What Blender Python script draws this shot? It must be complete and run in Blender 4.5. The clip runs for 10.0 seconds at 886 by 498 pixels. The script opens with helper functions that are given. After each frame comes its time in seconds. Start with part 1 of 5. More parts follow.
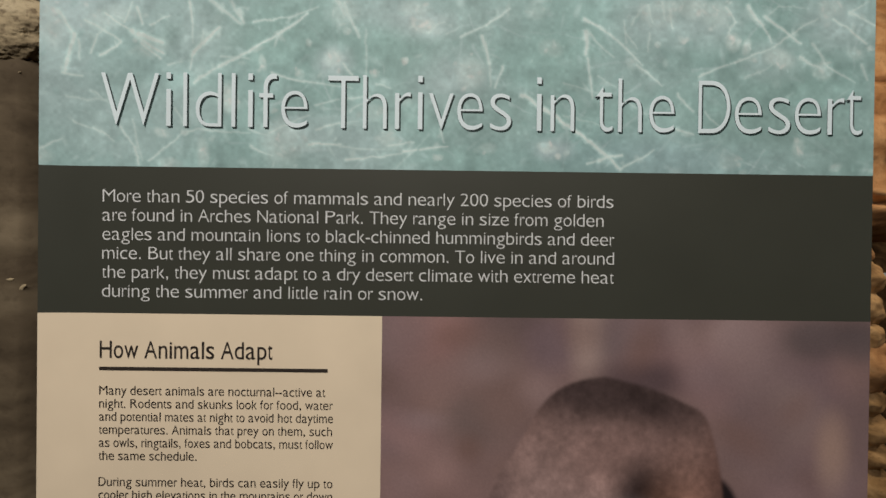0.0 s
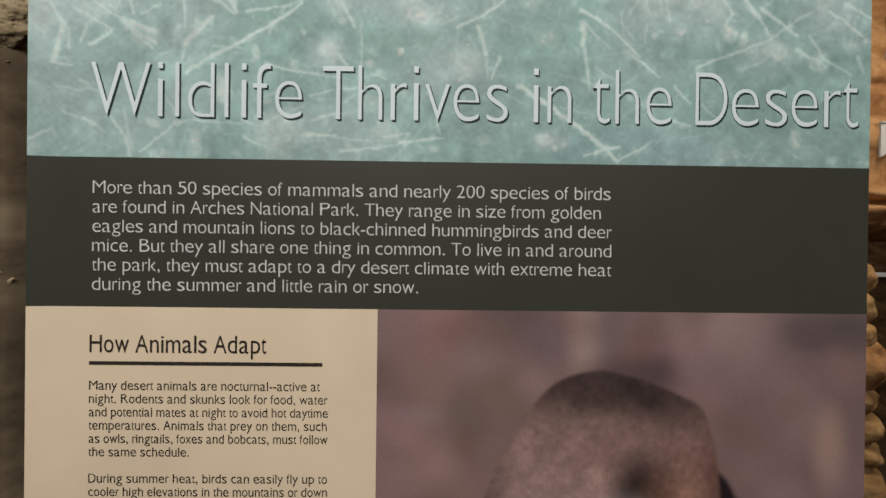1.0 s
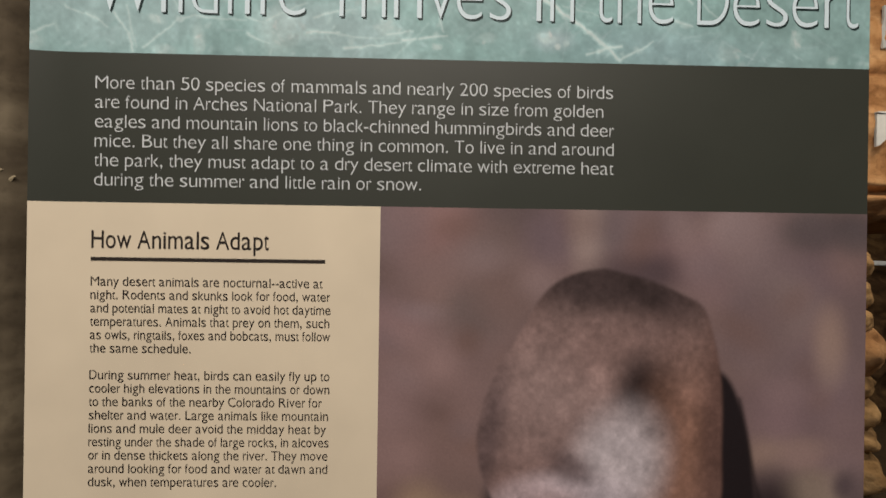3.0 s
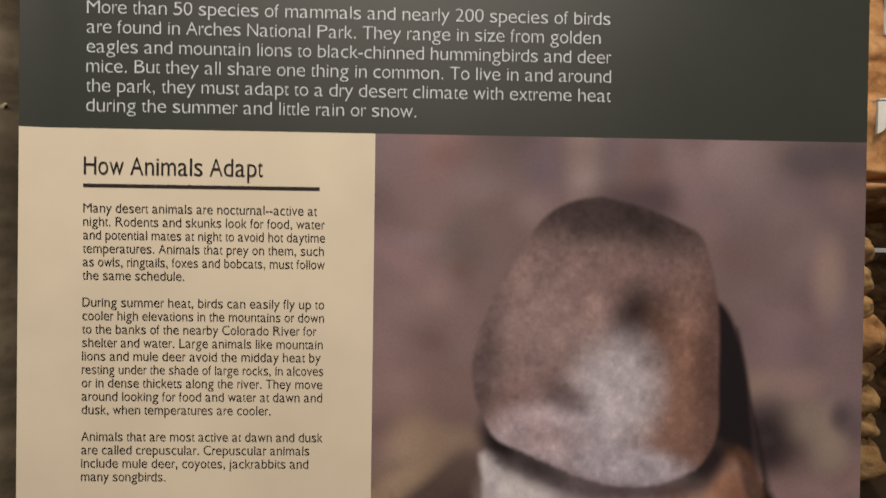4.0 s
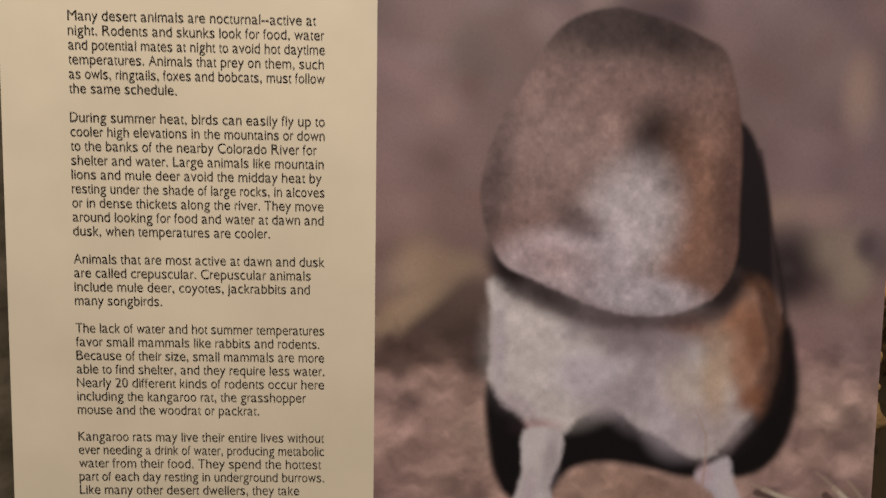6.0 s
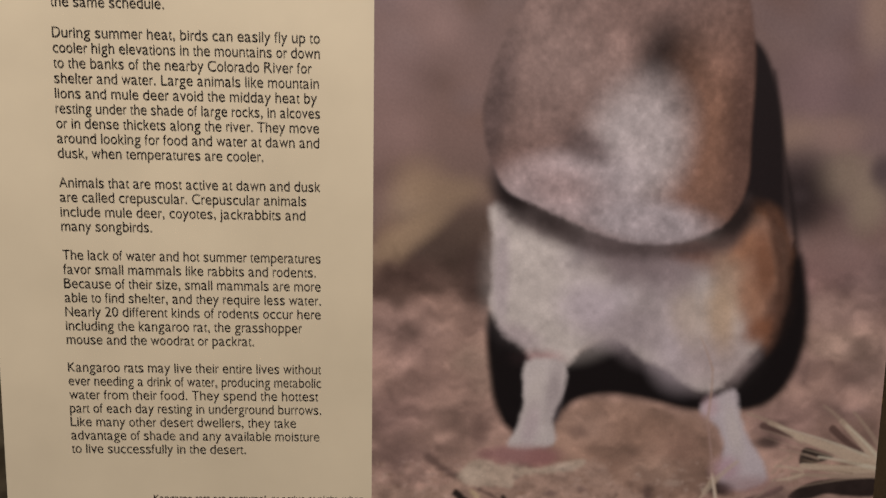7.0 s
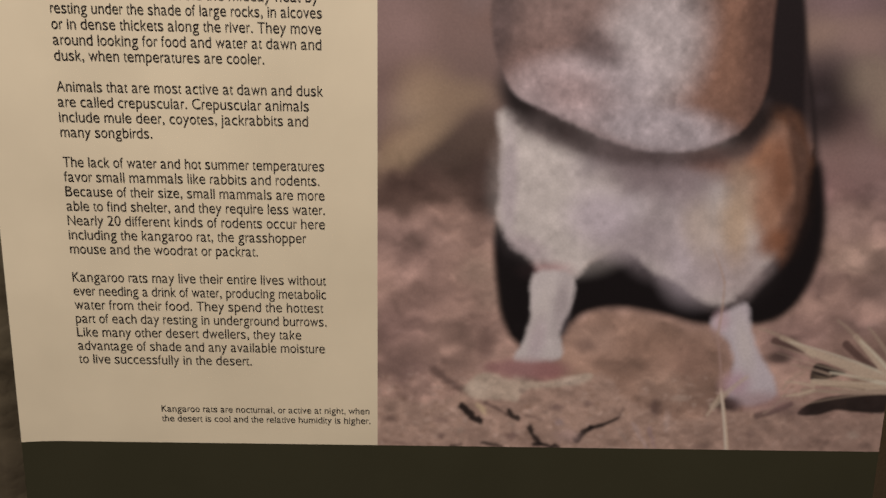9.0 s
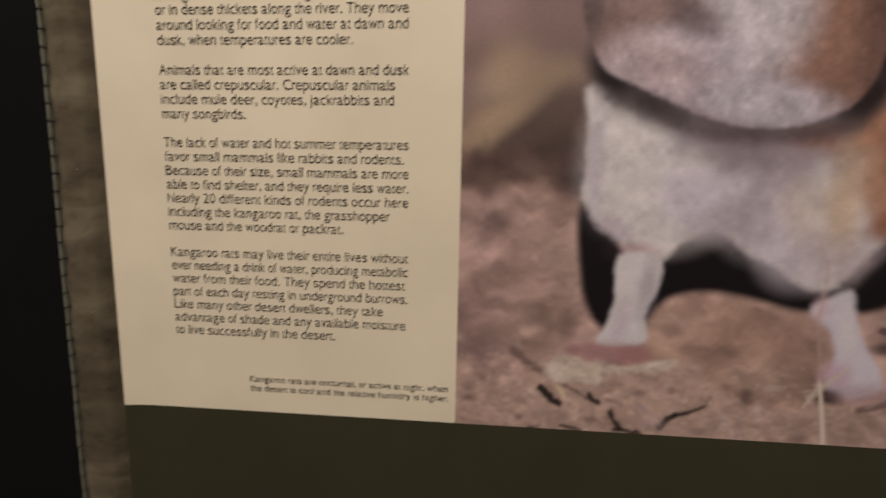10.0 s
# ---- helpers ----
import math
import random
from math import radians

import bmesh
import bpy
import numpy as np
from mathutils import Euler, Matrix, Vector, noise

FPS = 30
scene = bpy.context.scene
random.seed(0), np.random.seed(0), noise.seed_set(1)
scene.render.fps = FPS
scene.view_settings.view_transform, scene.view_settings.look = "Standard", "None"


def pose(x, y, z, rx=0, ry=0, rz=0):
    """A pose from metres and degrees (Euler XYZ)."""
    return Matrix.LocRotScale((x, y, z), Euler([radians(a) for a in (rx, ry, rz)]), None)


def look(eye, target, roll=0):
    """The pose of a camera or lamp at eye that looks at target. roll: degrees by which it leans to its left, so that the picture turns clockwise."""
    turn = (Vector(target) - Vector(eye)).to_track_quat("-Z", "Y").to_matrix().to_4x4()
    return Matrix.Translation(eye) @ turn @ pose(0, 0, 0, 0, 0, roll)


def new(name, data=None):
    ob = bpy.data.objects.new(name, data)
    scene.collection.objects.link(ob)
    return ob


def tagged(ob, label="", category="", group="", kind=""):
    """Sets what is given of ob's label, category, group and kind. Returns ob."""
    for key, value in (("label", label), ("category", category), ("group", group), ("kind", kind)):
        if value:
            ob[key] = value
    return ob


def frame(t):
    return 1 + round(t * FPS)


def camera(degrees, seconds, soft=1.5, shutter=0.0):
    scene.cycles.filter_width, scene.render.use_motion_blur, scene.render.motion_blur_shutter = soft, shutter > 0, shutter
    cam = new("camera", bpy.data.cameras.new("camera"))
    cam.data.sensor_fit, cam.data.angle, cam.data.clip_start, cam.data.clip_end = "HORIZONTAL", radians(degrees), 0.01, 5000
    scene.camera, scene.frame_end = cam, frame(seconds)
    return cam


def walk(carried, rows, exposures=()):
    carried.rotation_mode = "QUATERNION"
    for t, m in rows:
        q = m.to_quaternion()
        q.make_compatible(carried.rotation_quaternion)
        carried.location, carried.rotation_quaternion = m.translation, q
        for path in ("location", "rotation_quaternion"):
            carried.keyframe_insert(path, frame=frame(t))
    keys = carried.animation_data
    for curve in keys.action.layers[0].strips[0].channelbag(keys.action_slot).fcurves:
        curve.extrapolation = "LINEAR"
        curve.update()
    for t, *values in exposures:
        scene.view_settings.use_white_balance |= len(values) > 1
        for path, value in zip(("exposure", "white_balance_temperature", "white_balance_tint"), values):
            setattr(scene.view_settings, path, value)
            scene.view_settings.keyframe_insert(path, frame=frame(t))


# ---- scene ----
import functools

cam = camera(87.4, 10.0, shutter=0.4)
PATH = [
    (0, (-0.017, -0.508, 1.527), (-0.008, 1.492, 1.515), 0.7),
    (0.5, (-0.018, -0.506, 1.525), (0.003, 1.494, 1.514), 0.7),
    (1, (-0.018, -0.503, 1.518), (0.012, 1.496, 1.509), 0.7),
    (1.5, (-0.02, -0.502, 1.501), (0.017, 1.498, 1.503), 0.7),
    (2, (-0.023, -0.5, 1.47), (0.018, 1.499, 1.48), 0.8),
    (3.5, (-0.021, -0.505, 1.369), (0.019, 1.494, 1.363), 0.8),
    (4, (-0.016, -0.5, 1.33), (0.023, 1.499, 1.316), 0.8),
    (4.5, (-0.017, -0.502, 1.288), (0.015, 1.497, 1.252), 0.8),
    (5, (-0.019, -0.494, 1.241), (0.014, 1.505, 1.181), 0.8),
    (5.5, (-0.018, -0.487, 1.201), (0.011, 1.511, 1.117), 0.9),
    (7, (-0.019, -0.467, 1.099), (0.02, 1.526, 0.94), 1.0),
    (7.5, (-0.014, -0.466, 1.075), (0.015, 1.525, 0.886), 1.1),
    (8, (-0.015, -0.465, 1.046), (0.009, 1.524, 0.836), 1.0),
    (8.5, (-0.017, -0.463, 1.037), (0.001, 1.523, 0.797), 1.0),
    (9, (-0.018, -0.464, 1.028), (-0.003, 1.52, 0.78), 1.0),
    (9.5, (-0.019, -0.464, 1.03), (-0.059, 1.518, 0.766), 1.2),
    (9.7, (-0.028, -0.466, 1.027), (-0.088, 1.516, 0.767), 1.2),
    (10, (-0.06, -0.466, 1.015), (-0.216, 1.507, 0.727), 1.1),
]
walk(cam, [(t, look(eye, target, roll)) for t, eye, target, roll in PATH],
     exposures=[(0, -0.39), (2, -0.36), (3.5, -0.20), (4.5, -0.11), (5.5, -0.13), (7.2, -0.14), (8.5, -0.07), (10, -0.05)])


# world and light
world = bpy.data.worlds.new("world")
scene.world = world
world.use_nodes = True
world.node_tree.nodes["Background"].inputs[0].default_value = (0.9, 0.75, 0.6, 1)
world.node_tree.nodes["Background"].inputs[1].default_value = 0.02


def area(name, eye, target, size_x, size_y, watts, colour):
    data = bpy.data.lights.new(name, "AREA")
    data.shape, data.size, data.size_y, data.energy, data.color = "RECTANGLE", size_x, size_y, watts, colour
    ob = new(name, data)
    ob.matrix_world = look(eye, target)
    return ob


area("ceiling_light", (-0.2, -1.9, 3.0), (0.0, 0.0, 1.0), 2.2, 0.5, 80, (1.0, 0.89, 0.80))
area("exhibit_light", (2.6, 1.4, 3.65), (3.4, 3.1, 1.4), 0.6, 0.6, 52, (1.0, 0.80, 0.56))
# added fill with no known fixture, brightens the guard rail
area("rail_fill", (5.2, 1.9, 2.95), (3.5, 3.2, 1.2), 0.4, 0.4, 30, (1.0, 0.82, 0.60))


# materials
def tone(r, g, b, k=0.62):
    """Ink reflectance of a colour given in display values as it looks in the hall's warm light."""
    lin = [((c / 255 + 0.055) / 1.055) ** 2.4 for c in (r, g, b)]
    return [min(0.9, lin[0] / k), min(0.9, lin[1] / (k * 0.90)), min(0.9, lin[2] / (k * 0.76))]


def material(name, rough=0.6, metal=0.0):
    m = bpy.data.materials.new(name)
    m.use_nodes = True
    n, l = m.node_tree.nodes, m.node_tree.links
    b = n["Principled BSDF"]
    b.inputs["Roughness"].default_value, b.inputs["Metallic"].default_value = rough, metal
    b.inputs["Specular IOR Level"].default_value = 0.3
    return m, n, l, b


def noise_node(n, l, scale, detail=4.0, stretch=(1, 1, 1)):
    co, mp, t = n.new("ShaderNodeTexCoord"), n.new("ShaderNodeMapping"), n.new("ShaderNodeTexNoise")
    mp.inputs["Scale"].default_value = stretch
    t.inputs["Scale"].default_value, t.inputs["Detail"].default_value = scale, detail
    l.new(co.outputs["Object"], mp.inputs[0])
    l.new(mp.outputs[0], t.inputs["Vector"])
    return t


def ramp(n, l, source, stops):
    r = n.new("ShaderNodeValToRGB")
    while len(r.color_ramp.elements) < len(stops):
        r.color_ramp.elements.new(0.5)
    for e, (p, c) in zip(r.color_ramp.elements, stops):
        e.position, e.color = p, (*c, 1)
    l.new(source, r.inputs[0])
    return r


def bump(n, l, b, source, strength, distance):
    bp = n.new("ShaderNodeBump")
    bp.inputs["Strength"].default_value, bp.inputs["Distance"].default_value = strength, distance
    l.new(source, bp.inputs["Height"])
    l.new(bp.outputs[0], b.inputs["Normal"])
    return bp


def print_mat(name, colour, rough=0.42, vary=0.06, gloss=0.11):
    """Laminated ink of one colour, with faint mottling and a slightly uneven sheen."""
    m, n, l, b = material(name, rough)
    t = noise_node(n, l, 9, 5)
    r = ramp(n, l, t.outputs["Fac"], [(0.3, [c * (1 - vary) for c in colour]), (0.7, [min(1, c * (1 + vary)) for c in colour])])
    l.new(r.outputs[0], b.inputs["Base Color"])
    b.inputs["Specular IOR Level"].default_value = gloss
    f = noise_node(n, l, 900, 2)
    bump(n, l, b, f.outputs["Fac"], 0.05, 0.0004)
    return m


def ink_mat(name, rough=0.42):
    """Laminated full-colour print: the ink is stored with the sheet, with fine paper grain over it."""
    m, n, l, b = material(name, rough)
    b.inputs["Specular IOR Level"].default_value = 0.11
    a = n.new("ShaderNodeAttribute")
    a.attribute_name = "ink"
    t = noise_node(n, l, 420, 3)
    mix = n.new("ShaderNodeMix")
    mix.data_type, mix.blend_type = "RGBA", "MULTIPLY"
    mix.inputs[0].default_value = 0.35
    r = ramp(n, l, t.outputs["Fac"], [(0.25, (0.8, 0.8, 0.8)), (0.75, (1.0, 1.0, 1.0))])
    l.new(a.outputs["Color"], mix.inputs[6])
    l.new(r.outputs[0], mix.inputs[7])
    l.new(mix.outputs[2], b.inputs["Base Color"])
    bump(n, l, b, noise_node(n, l, 900, 2).outputs["Fac"], 0.05, 0.0004)
    return m


def rock_mat(name, dark, mid, light, scale=6.0, pits=60.0, layers=(1, 1, 3), depth=0.02, pitted=0.6):
    m, n, l, b = material(name, 0.9)
    t = noise_node(n, l, scale, 8, layers)
    t.inputs["Distortion"].default_value = 0.6
    r = ramp(n, l, t.outputs["Fac"], [(0.3, dark), (0.5, mid), (0.72, light)])
    f = noise_node(n, l, pits, 6)
    p = ramp(n, l, f.outputs["Fac"], [(0.34, (0.45, 0.42, 0.4)), (0.46, (1, 1, 1))])
    mix = n.new("ShaderNodeMix")
    mix.data_type, mix.blend_type = "RGBA", "MULTIPLY"
    mix.inputs[0].default_value = pitted
    l.new(r.outputs[0], mix.inputs[6])
    l.new(p.outputs[0], mix.inputs[7])
    l.new(mix.outputs[2], b.inputs["Base Color"])
    add = n.new("ShaderNodeMath")
    add.operation = "ADD"
    l.new(t.outputs["Fac"], add.inputs[0])
    l.new(f.outputs["Fac"], add.inputs[1])
    bump(n, l, b, add.outputs[0], 0.5, depth)
    return m


def plain_mat(name, colour, rough=0.7, metal=0.0, scale=25.0, vary=0.15, relief=0.15):
    m, n, l, b = material(name, rough, metal)
    t = noise_node(n, l, scale, 6)
    r = ramp(n, l, t.outputs["Fac"], [(0.3, [c * (1 - vary) for c in colour]), (0.7, [min(1, c * (1 + vary)) for c in colour])])
    l.new(r.outputs[0], b.inputs["Base Color"])
    bump(n, l, b, noise_node(n, l, scale * 12, 3).outputs["Fac"], relief, 0.002)
    return m


CREAM = print_mat("cream_ink", tone(183, 165, 135), 0.5)
CHARCOAL = print_mat("charcoal_ink", tone(46, 46, 37), 0.45, 0.06, 0.28)
FOOTER = print_mat("footer_ink", tone(46, 42, 28), 0.45)
PHOTO = ink_mat("photo_ink", 0.45)
TEAL = ink_mat("teal_ink", 0.45)
PALE_TEXT = print_mat("pale_grey_ink", tone(168, 165, 154))
TITLE_TEXT = print_mat("title_grey_ink", tone(172, 179, 171))
DARK_TEXT = print_mat("dark_brown_ink", tone(42, 36, 30))
SHADOW_TEXT = print_mat("title_dark_ink", tone(34, 44, 40))
BOARD = plain_mat("board_edge", (0.42, 0.30, 0.18), 0.7)
GREY_ROCK = rock_mat("grey_brown_rock", (0.058, 0.044, 0.027), (0.100, 0.079, 0.050), (0.160, 0.131, 0.086), 9, 90, (1, 1, 2.2), 0.002, 0.3)
PALE_ROCK = rock_mat("pale_pitted_rock", (0.22, 0.18, 0.11), (0.36, 0.305, 0.195), (0.48, 0.42, 0.285), 12, 110, (1, 1, 1), 0.006, 0.9)
BROWN_ROCK = rock_mat("brown_pitted_rock", (0.075, 0.058, 0.037), (0.135, 0.108, 0.07), (0.21, 0.176, 0.116), 14, 110, (1, 1, 1), 0.006, 0.9)
TAN_ROCK = rock_mat("tan_sandstone", (0.26, 0.13, 0.055), (0.46, 0.26, 0.125), (0.60, 0.39, 0.215), 4, 40, (1, 1, 1.6), 0.008, 0.3)
# sandstone in shadow: the shade is in these darker browns
SHADED_ROCK = rock_mat("shaded_sandstone", (0.030, 0.017, 0.008), (0.085, 0.050, 0.025), (0.17, 0.11, 0.055), 5, 40, (1, 1, 1.6), 0.01, 0.5)
BUFF_ROCK = rock_mat("buff_sandstone", (0.20, 0.12, 0.055), (0.42, 0.27, 0.13), (0.60, 0.42, 0.23), 6, 40, (1, 1, 1.5), 0.008, 0.4)
# near-black for unlit space: the darkness is put into the colour
VOID_BLACK = plain_mat("void_black", (0.0015, 0.0015, 0.002), 1.0, 0, 8, 0.3)
TRIM = plain_mat("grey_green_edge", (0.19, 0.185, 0.14), 0.8, 0, 60, 0.35)
WALL_PAINT = plain_mat("brown_wall_paint", (0.16, 0.12, 0.085), 0.85, 0, 6, 0.15)
CEILING_PAINT = plain_mat("dark_ceiling_paint", (0.10, 0.085, 0.07), 0.9, 0, 6, 0.15)
CARPET = plain_mat("dark_brown_carpet", (0.060, 0.042, 0.026), 0.95, 0, 180, 0.45, 0.6)
WHITE_METAL = plain_mat("white_enamel", (0.44, 0.50, 0.58), 0.4, 0, 20, 0.06)
STEEL = plain_mat("brushed_steel", (0.62, 0.60, 0.57), 0.35, 1.0, 60, 0.1)


# mesh helpers
def mesh_ob(name, verts, faces, mat, parent=None, label="", smooth=False):
    me = bpy.data.meshes.new(name)
    me.from_pydata([tuple(v) for v in verts], [], faces)
    me.materials.append(mat)
    if smooth:
        me.polygons.foreach_set("use_smooth", [True] * len(me.polygons))
    me.update()
    ob = new(name, me)
    if parent:
        ob.parent = parent
    if label:
        ob["label"] = label
    return ob


def part(name, bm, mat, parent, label="", smooth=False):
    me = bpy.data.meshes.new(name)
    bm.to_mesh(me)
    bm.free()
    me.materials.append(mat)
    if smooth:
        me.polygons.foreach_set("use_smooth", [True] * len(me.polygons))
    ob = new(name, me)
    if parent:
        ob.parent = parent
    if label:
        ob["label"] = label
    return ob


def box_bm(x0, x1, y0, y1, z0, z1, bevel=0.0):
    bm = bmesh.new()
    bmesh.ops.create_cube(bm, size=1)
    for v in bm.verts:
        v.co = ((x0 + x1) / 2 + v.co.x * (x1 - x0), (y0 + y1) / 2 + v.co.y * (y1 - y0), (z0 + z1) / 2 + v.co.z * (z1 - z0))
    if bevel:
        bmesh.ops.bevel(bm, geom=bm.edges[:], offset=bevel, segments=2, affect="EDGES")
    return bm


def thing(name, label, category, at=(0, 0, 0), group="", kind=""):
    ob = new(name)
    ob.location = at
    return tagged(ob, label, category, group, kind)


def structure(ob, label, category):
    return tagged(ob, label, category, kind="structure")


# the room
GROUND, ROOF = -0.36, 3.8
structure(part("floor", box_bm(-3.0, 6.5, -4.0, 6.2, GROUND - 0.1, GROUND), CARPET, None), "dark brown carpeted exhibit hall floor", "floor")
structure(part("ceiling", box_bm(-3.0, 6.5, -4.0, 6.2, ROOF, ROOF + 0.1), CEILING_PAINT, None), "dark painted exhibit hall ceiling", "ceiling")
structure(part("wall_north", box_bm(-3.0, 6.5, 6.2, 6.3, GROUND, ROOF), WALL_PAINT, None), "dim brown painted far wall of the hall", "wall")
structure(part("wall_south", box_bm(-3.0, 6.5, -4.1, -4.0, GROUND, ROOF), WALL_PAINT, None), "brown painted wall behind the visitor", "wall")
structure(part("wall_east", box_bm(6.5, 6.6, -4.0, 6.2, GROUND, ROOF), WALL_PAINT, None), "brown painted side wall of the hall", "wall")
# unseen wall and added sheet, both near-black in place of the dark void
structure(part("wall_west", box_bm(-3.1, -3.0, -4.0, 6.2, GROUND, ROOF), VOID_BLACK, None), "unseen side wall, coloured near-black to keep the left side dark", "wall")
structure(part("void_sheet", box_bm(-3.0, 0.42, 0.40, 0.5, GROUND, ROOF), VOID_BLACK, None), "added near-black sheet standing in for the dark void beside the rock pillar", "wall")

# ---- PILLAR ----
# sculpted rock pillar that carries the panel
def pillar():
    x0, x1, z0, z1 = -0.5275, 0.40, GROUND, ROOF
    nx, nz, deep = 110, 800, 0.395
    verts, faces = [], []

    def front(x, z):
        p = Vector((x * 5, 3.0, z * 2.2))
        y = 0.032 - 0.007 * noise.fractal(p, 1.0, 2.0, 4) - 0.018 + 0.075 * min(1.0, max(0.0, (x + 0.492) / 0.040)) ** 1.6 - 0.003 * noise.turbulence(Vector((x * 9, 1.0, z * 30)), 3, False)
        # the stone falls back at its free edge
        y += 0.02 * max(0.0, (-0.5205 - x) / 0.014) ** 2 * 0.8
        return max(y, 0.0145) if x > -0.462 else max(y, 0.001)
    for j in range(nz + 1):
        z = z0 + (z1 - z0) * j / nz
        for i in range(nx + 1):
            s = i / nx
            x = x0 + 0.13 * (s / 0.7) if s < 0.7 else x0 + 0.13 + (x1 - x0 - 0.13) * (s - 0.7) / 0.3
            wob = 0.0018 * noise.noise(Vector((2.0, 7.0, z * 7))) + 0.0008 * noise.noise(Vector((9.0, 3.0, z * 30)))
            verts.append((x + wob * (1 - s), front(x, z), z))
    w = nx + 1
    for j in range(nz):
        for i in range(nx):
            a = j * w + i
            faces.append((a, a + 1, a + w + 1, a + w))
    n = len(verts)
    for j in range(nz + 1):
        for k in (0, nx):
            v = verts[j * w + k]
            verts.append((v[0], deep, v[2]))
    for j in range(nz):
        a, b = j * w, (j + 1) * w
        c, d = n + 2 * j, n + 2 * (j + 1)
        faces.append((a, b, d, c))
        faces.append((a + nx, c + 1, d + 1, b + nx))
        faces.append((c, d, d + 1, c + 1))
    ob = thing("rock_pillar", "grey-brown sculpted rock pillar with pitted ledges behind the panel", "rock pillar")
    mesh_ob("rock_face", verts, faces, GREY_ROCK, ob, smooth=True)
    for middle, wide, high, out, mat, seed, label in ((1.766, 0.070, 0.040, 0.026, PALE_ROCK, 4.0, "paler pitted bulge of rock"), (1.868, 0.074, 0.080, 0.022, BROWN_ROCK, 9.0, "brown pitted bulge of rock")):
        lump = bmesh.new()
        bmesh.ops.create_icosphere(lump, subdivisions=6, radius=1)
        for v in lump.verts:
            q = v.co.copy()
            pit = max(0.0, noise.noise(q * 9 + Vector((seed, 0, 0))) - 0.25) + 0.8 * max(0.0, noise.noise(q * 22 + Vector((seed, 0, 0))) - 0.25)
            r = 1 + 0.13 * noise.fractal(q * 1.6 + Vector((0, seed, 0)), 1.0, 2.0, 4) - 0.10 * pit
            v.co = (-0.516 + q.x * r * wide, 0.022 + q.y * r * out, middle + q.z * r * high)
        part("ledge_lump", lump, mat, ob, label, smooth=True)
    # pale chips where the skin of the rock has flaked
    for x, z, wide, tilt in ((-0.496, 1.484, 0.008, 0.1), (-0.486, 1.475, 0.011, 0.7), (-0.478, 1.449, 0.007, 0.2), (-0.489, 1.715, 0.004, 0.5), (-0.484, 1.752, 0.004, 0.9), (-0.500, 1.02, 0.003, 0.3), (-0.496, 0.86, 0.003, 0.8)):
        i = min(range(w), key=lambda q: abs(verts[int((z - z0) / (z1 - z0) * nz) * w + q][0] - x))
        at = verts[int((z - z0) / (z1 - z0) * nz) * w + i]
        bm = bmesh.new()
        bmesh.ops.create_icosphere(bm, subdivisions=2, radius=0.5)
        for v in bm.verts:
            k = 1 + 0.7 * noise.noise(v.co * 3.1 + Vector((x * 90, 0, z * 50)))
            v.co = (v.co.x * k * wide, v.co.y * 0.0022, v.co.z * k * wide * 0.38)
        chip = part("chip", bm, PALE_ROCK, ob, "pale flaked chip")
        chip.location, chip.rotation_euler = (at[0], at[1] - 0.0004, z), (0, -tilt, 0)
    # the jointed pale strip along its free edge
    z, k, mesh = 0.35, 0, None
    while z < 2.1:
        tall = 0.019 + 0.005 * noise.noise(Vector((z * 40, 1, 1)))
        mid = int((z + tall / 2 - z0) / (z1 - z0) * nz)
        row = np.mean([verts[w * q] for q in range(mid - 12, mid + 13)], 0)
        bm = box_bm(-0.0018, 0.0006, -0.008, 0.012, -tall / 2 + 0.0004, tall / 2 - 0.0004, 0.0008)
        block = part("edge_block", bm, TRIM, ob)
        block.location = (row[0] + 0.0006 * noise.noise(Vector((5, 5, z * 60))), row[1] + 0.001, z + tall / 2)
        block.rotation_euler = (0, 0.02 * noise.noise(Vector((3, z * 50, 2))), 0)
        z, k = z + tall, k + 1
    return ob


pillar()

# the printed panel
W, CURL, TOP, BAND_TOP, BAND_LOW, FOOT, LOW = 0.457, 0.4537, 1.86, 1.610, 1.4495, 0.7585, 0.640
SPLIT = -0.0805
panel = thing("information_panel", "large printed exhibit panel about desert wildlife fixed to the rock pillar", "sign", (0, 0, 0))


def curl(x):
    """How far the sheet stands forward where it curls at the pillar's free edge."""
    return -2.2 * np.maximum(0.0, -0.413 - x) ** 2


def curled(x0, x1, y0, y1, z0, z1):
    """A thin board between the given planes that follows the curl."""
    xs = [x0] + [q for q in np.linspace(-0.456, -0.400, 15) if x0 < q < x1] + [x1]
    bm = bmesh.new()
    ring = ((y0, z0), (y1, z0), (y1, z1), (y0, z1))
    rows = [[bm.verts.new((x, y + float(curl(x)), z)) for y, z in ring] for x in xs]
    for a, b in zip(rows, rows[1:]):
        for k in range(4):
            bm.faces.new((a[k], a[(k + 1) % 4], b[(k + 1) % 4], b[k])).smooth = True
    bm.faces.new(rows[0][::-1])
    bm.faces.new(rows[-1])
    bmesh.ops.recalc_face_normals(bm, faces=bm.faces[:])
    for edge in bm.edges:
        edge.smooth = len({round(v.co.x, 6) for v in edge.verts}) == 1 and -CURL < edge.verts[0].co.x < x1
    return bm


part("board", curled(-CURL, W, 0.0012, 0.0135, LOW, TOP), BOARD, panel, "tan rigid backing board")
part("intro_band", curled(-CURL, W, 0.0, 0.0011, BAND_LOW, BAND_TOP), CHARCOAL, panel, "charcoal printed band")
part("text_column", curled(-CURL, SPLIT, 0.0, 0.0011, FOOT, BAND_LOW), CREAM, panel, "cream printed column")
part("footer_band", curled(-CURL, W, 0.0, 0.0011, LOW, FOOT), FOOTER, panel, "dark olive footer band")


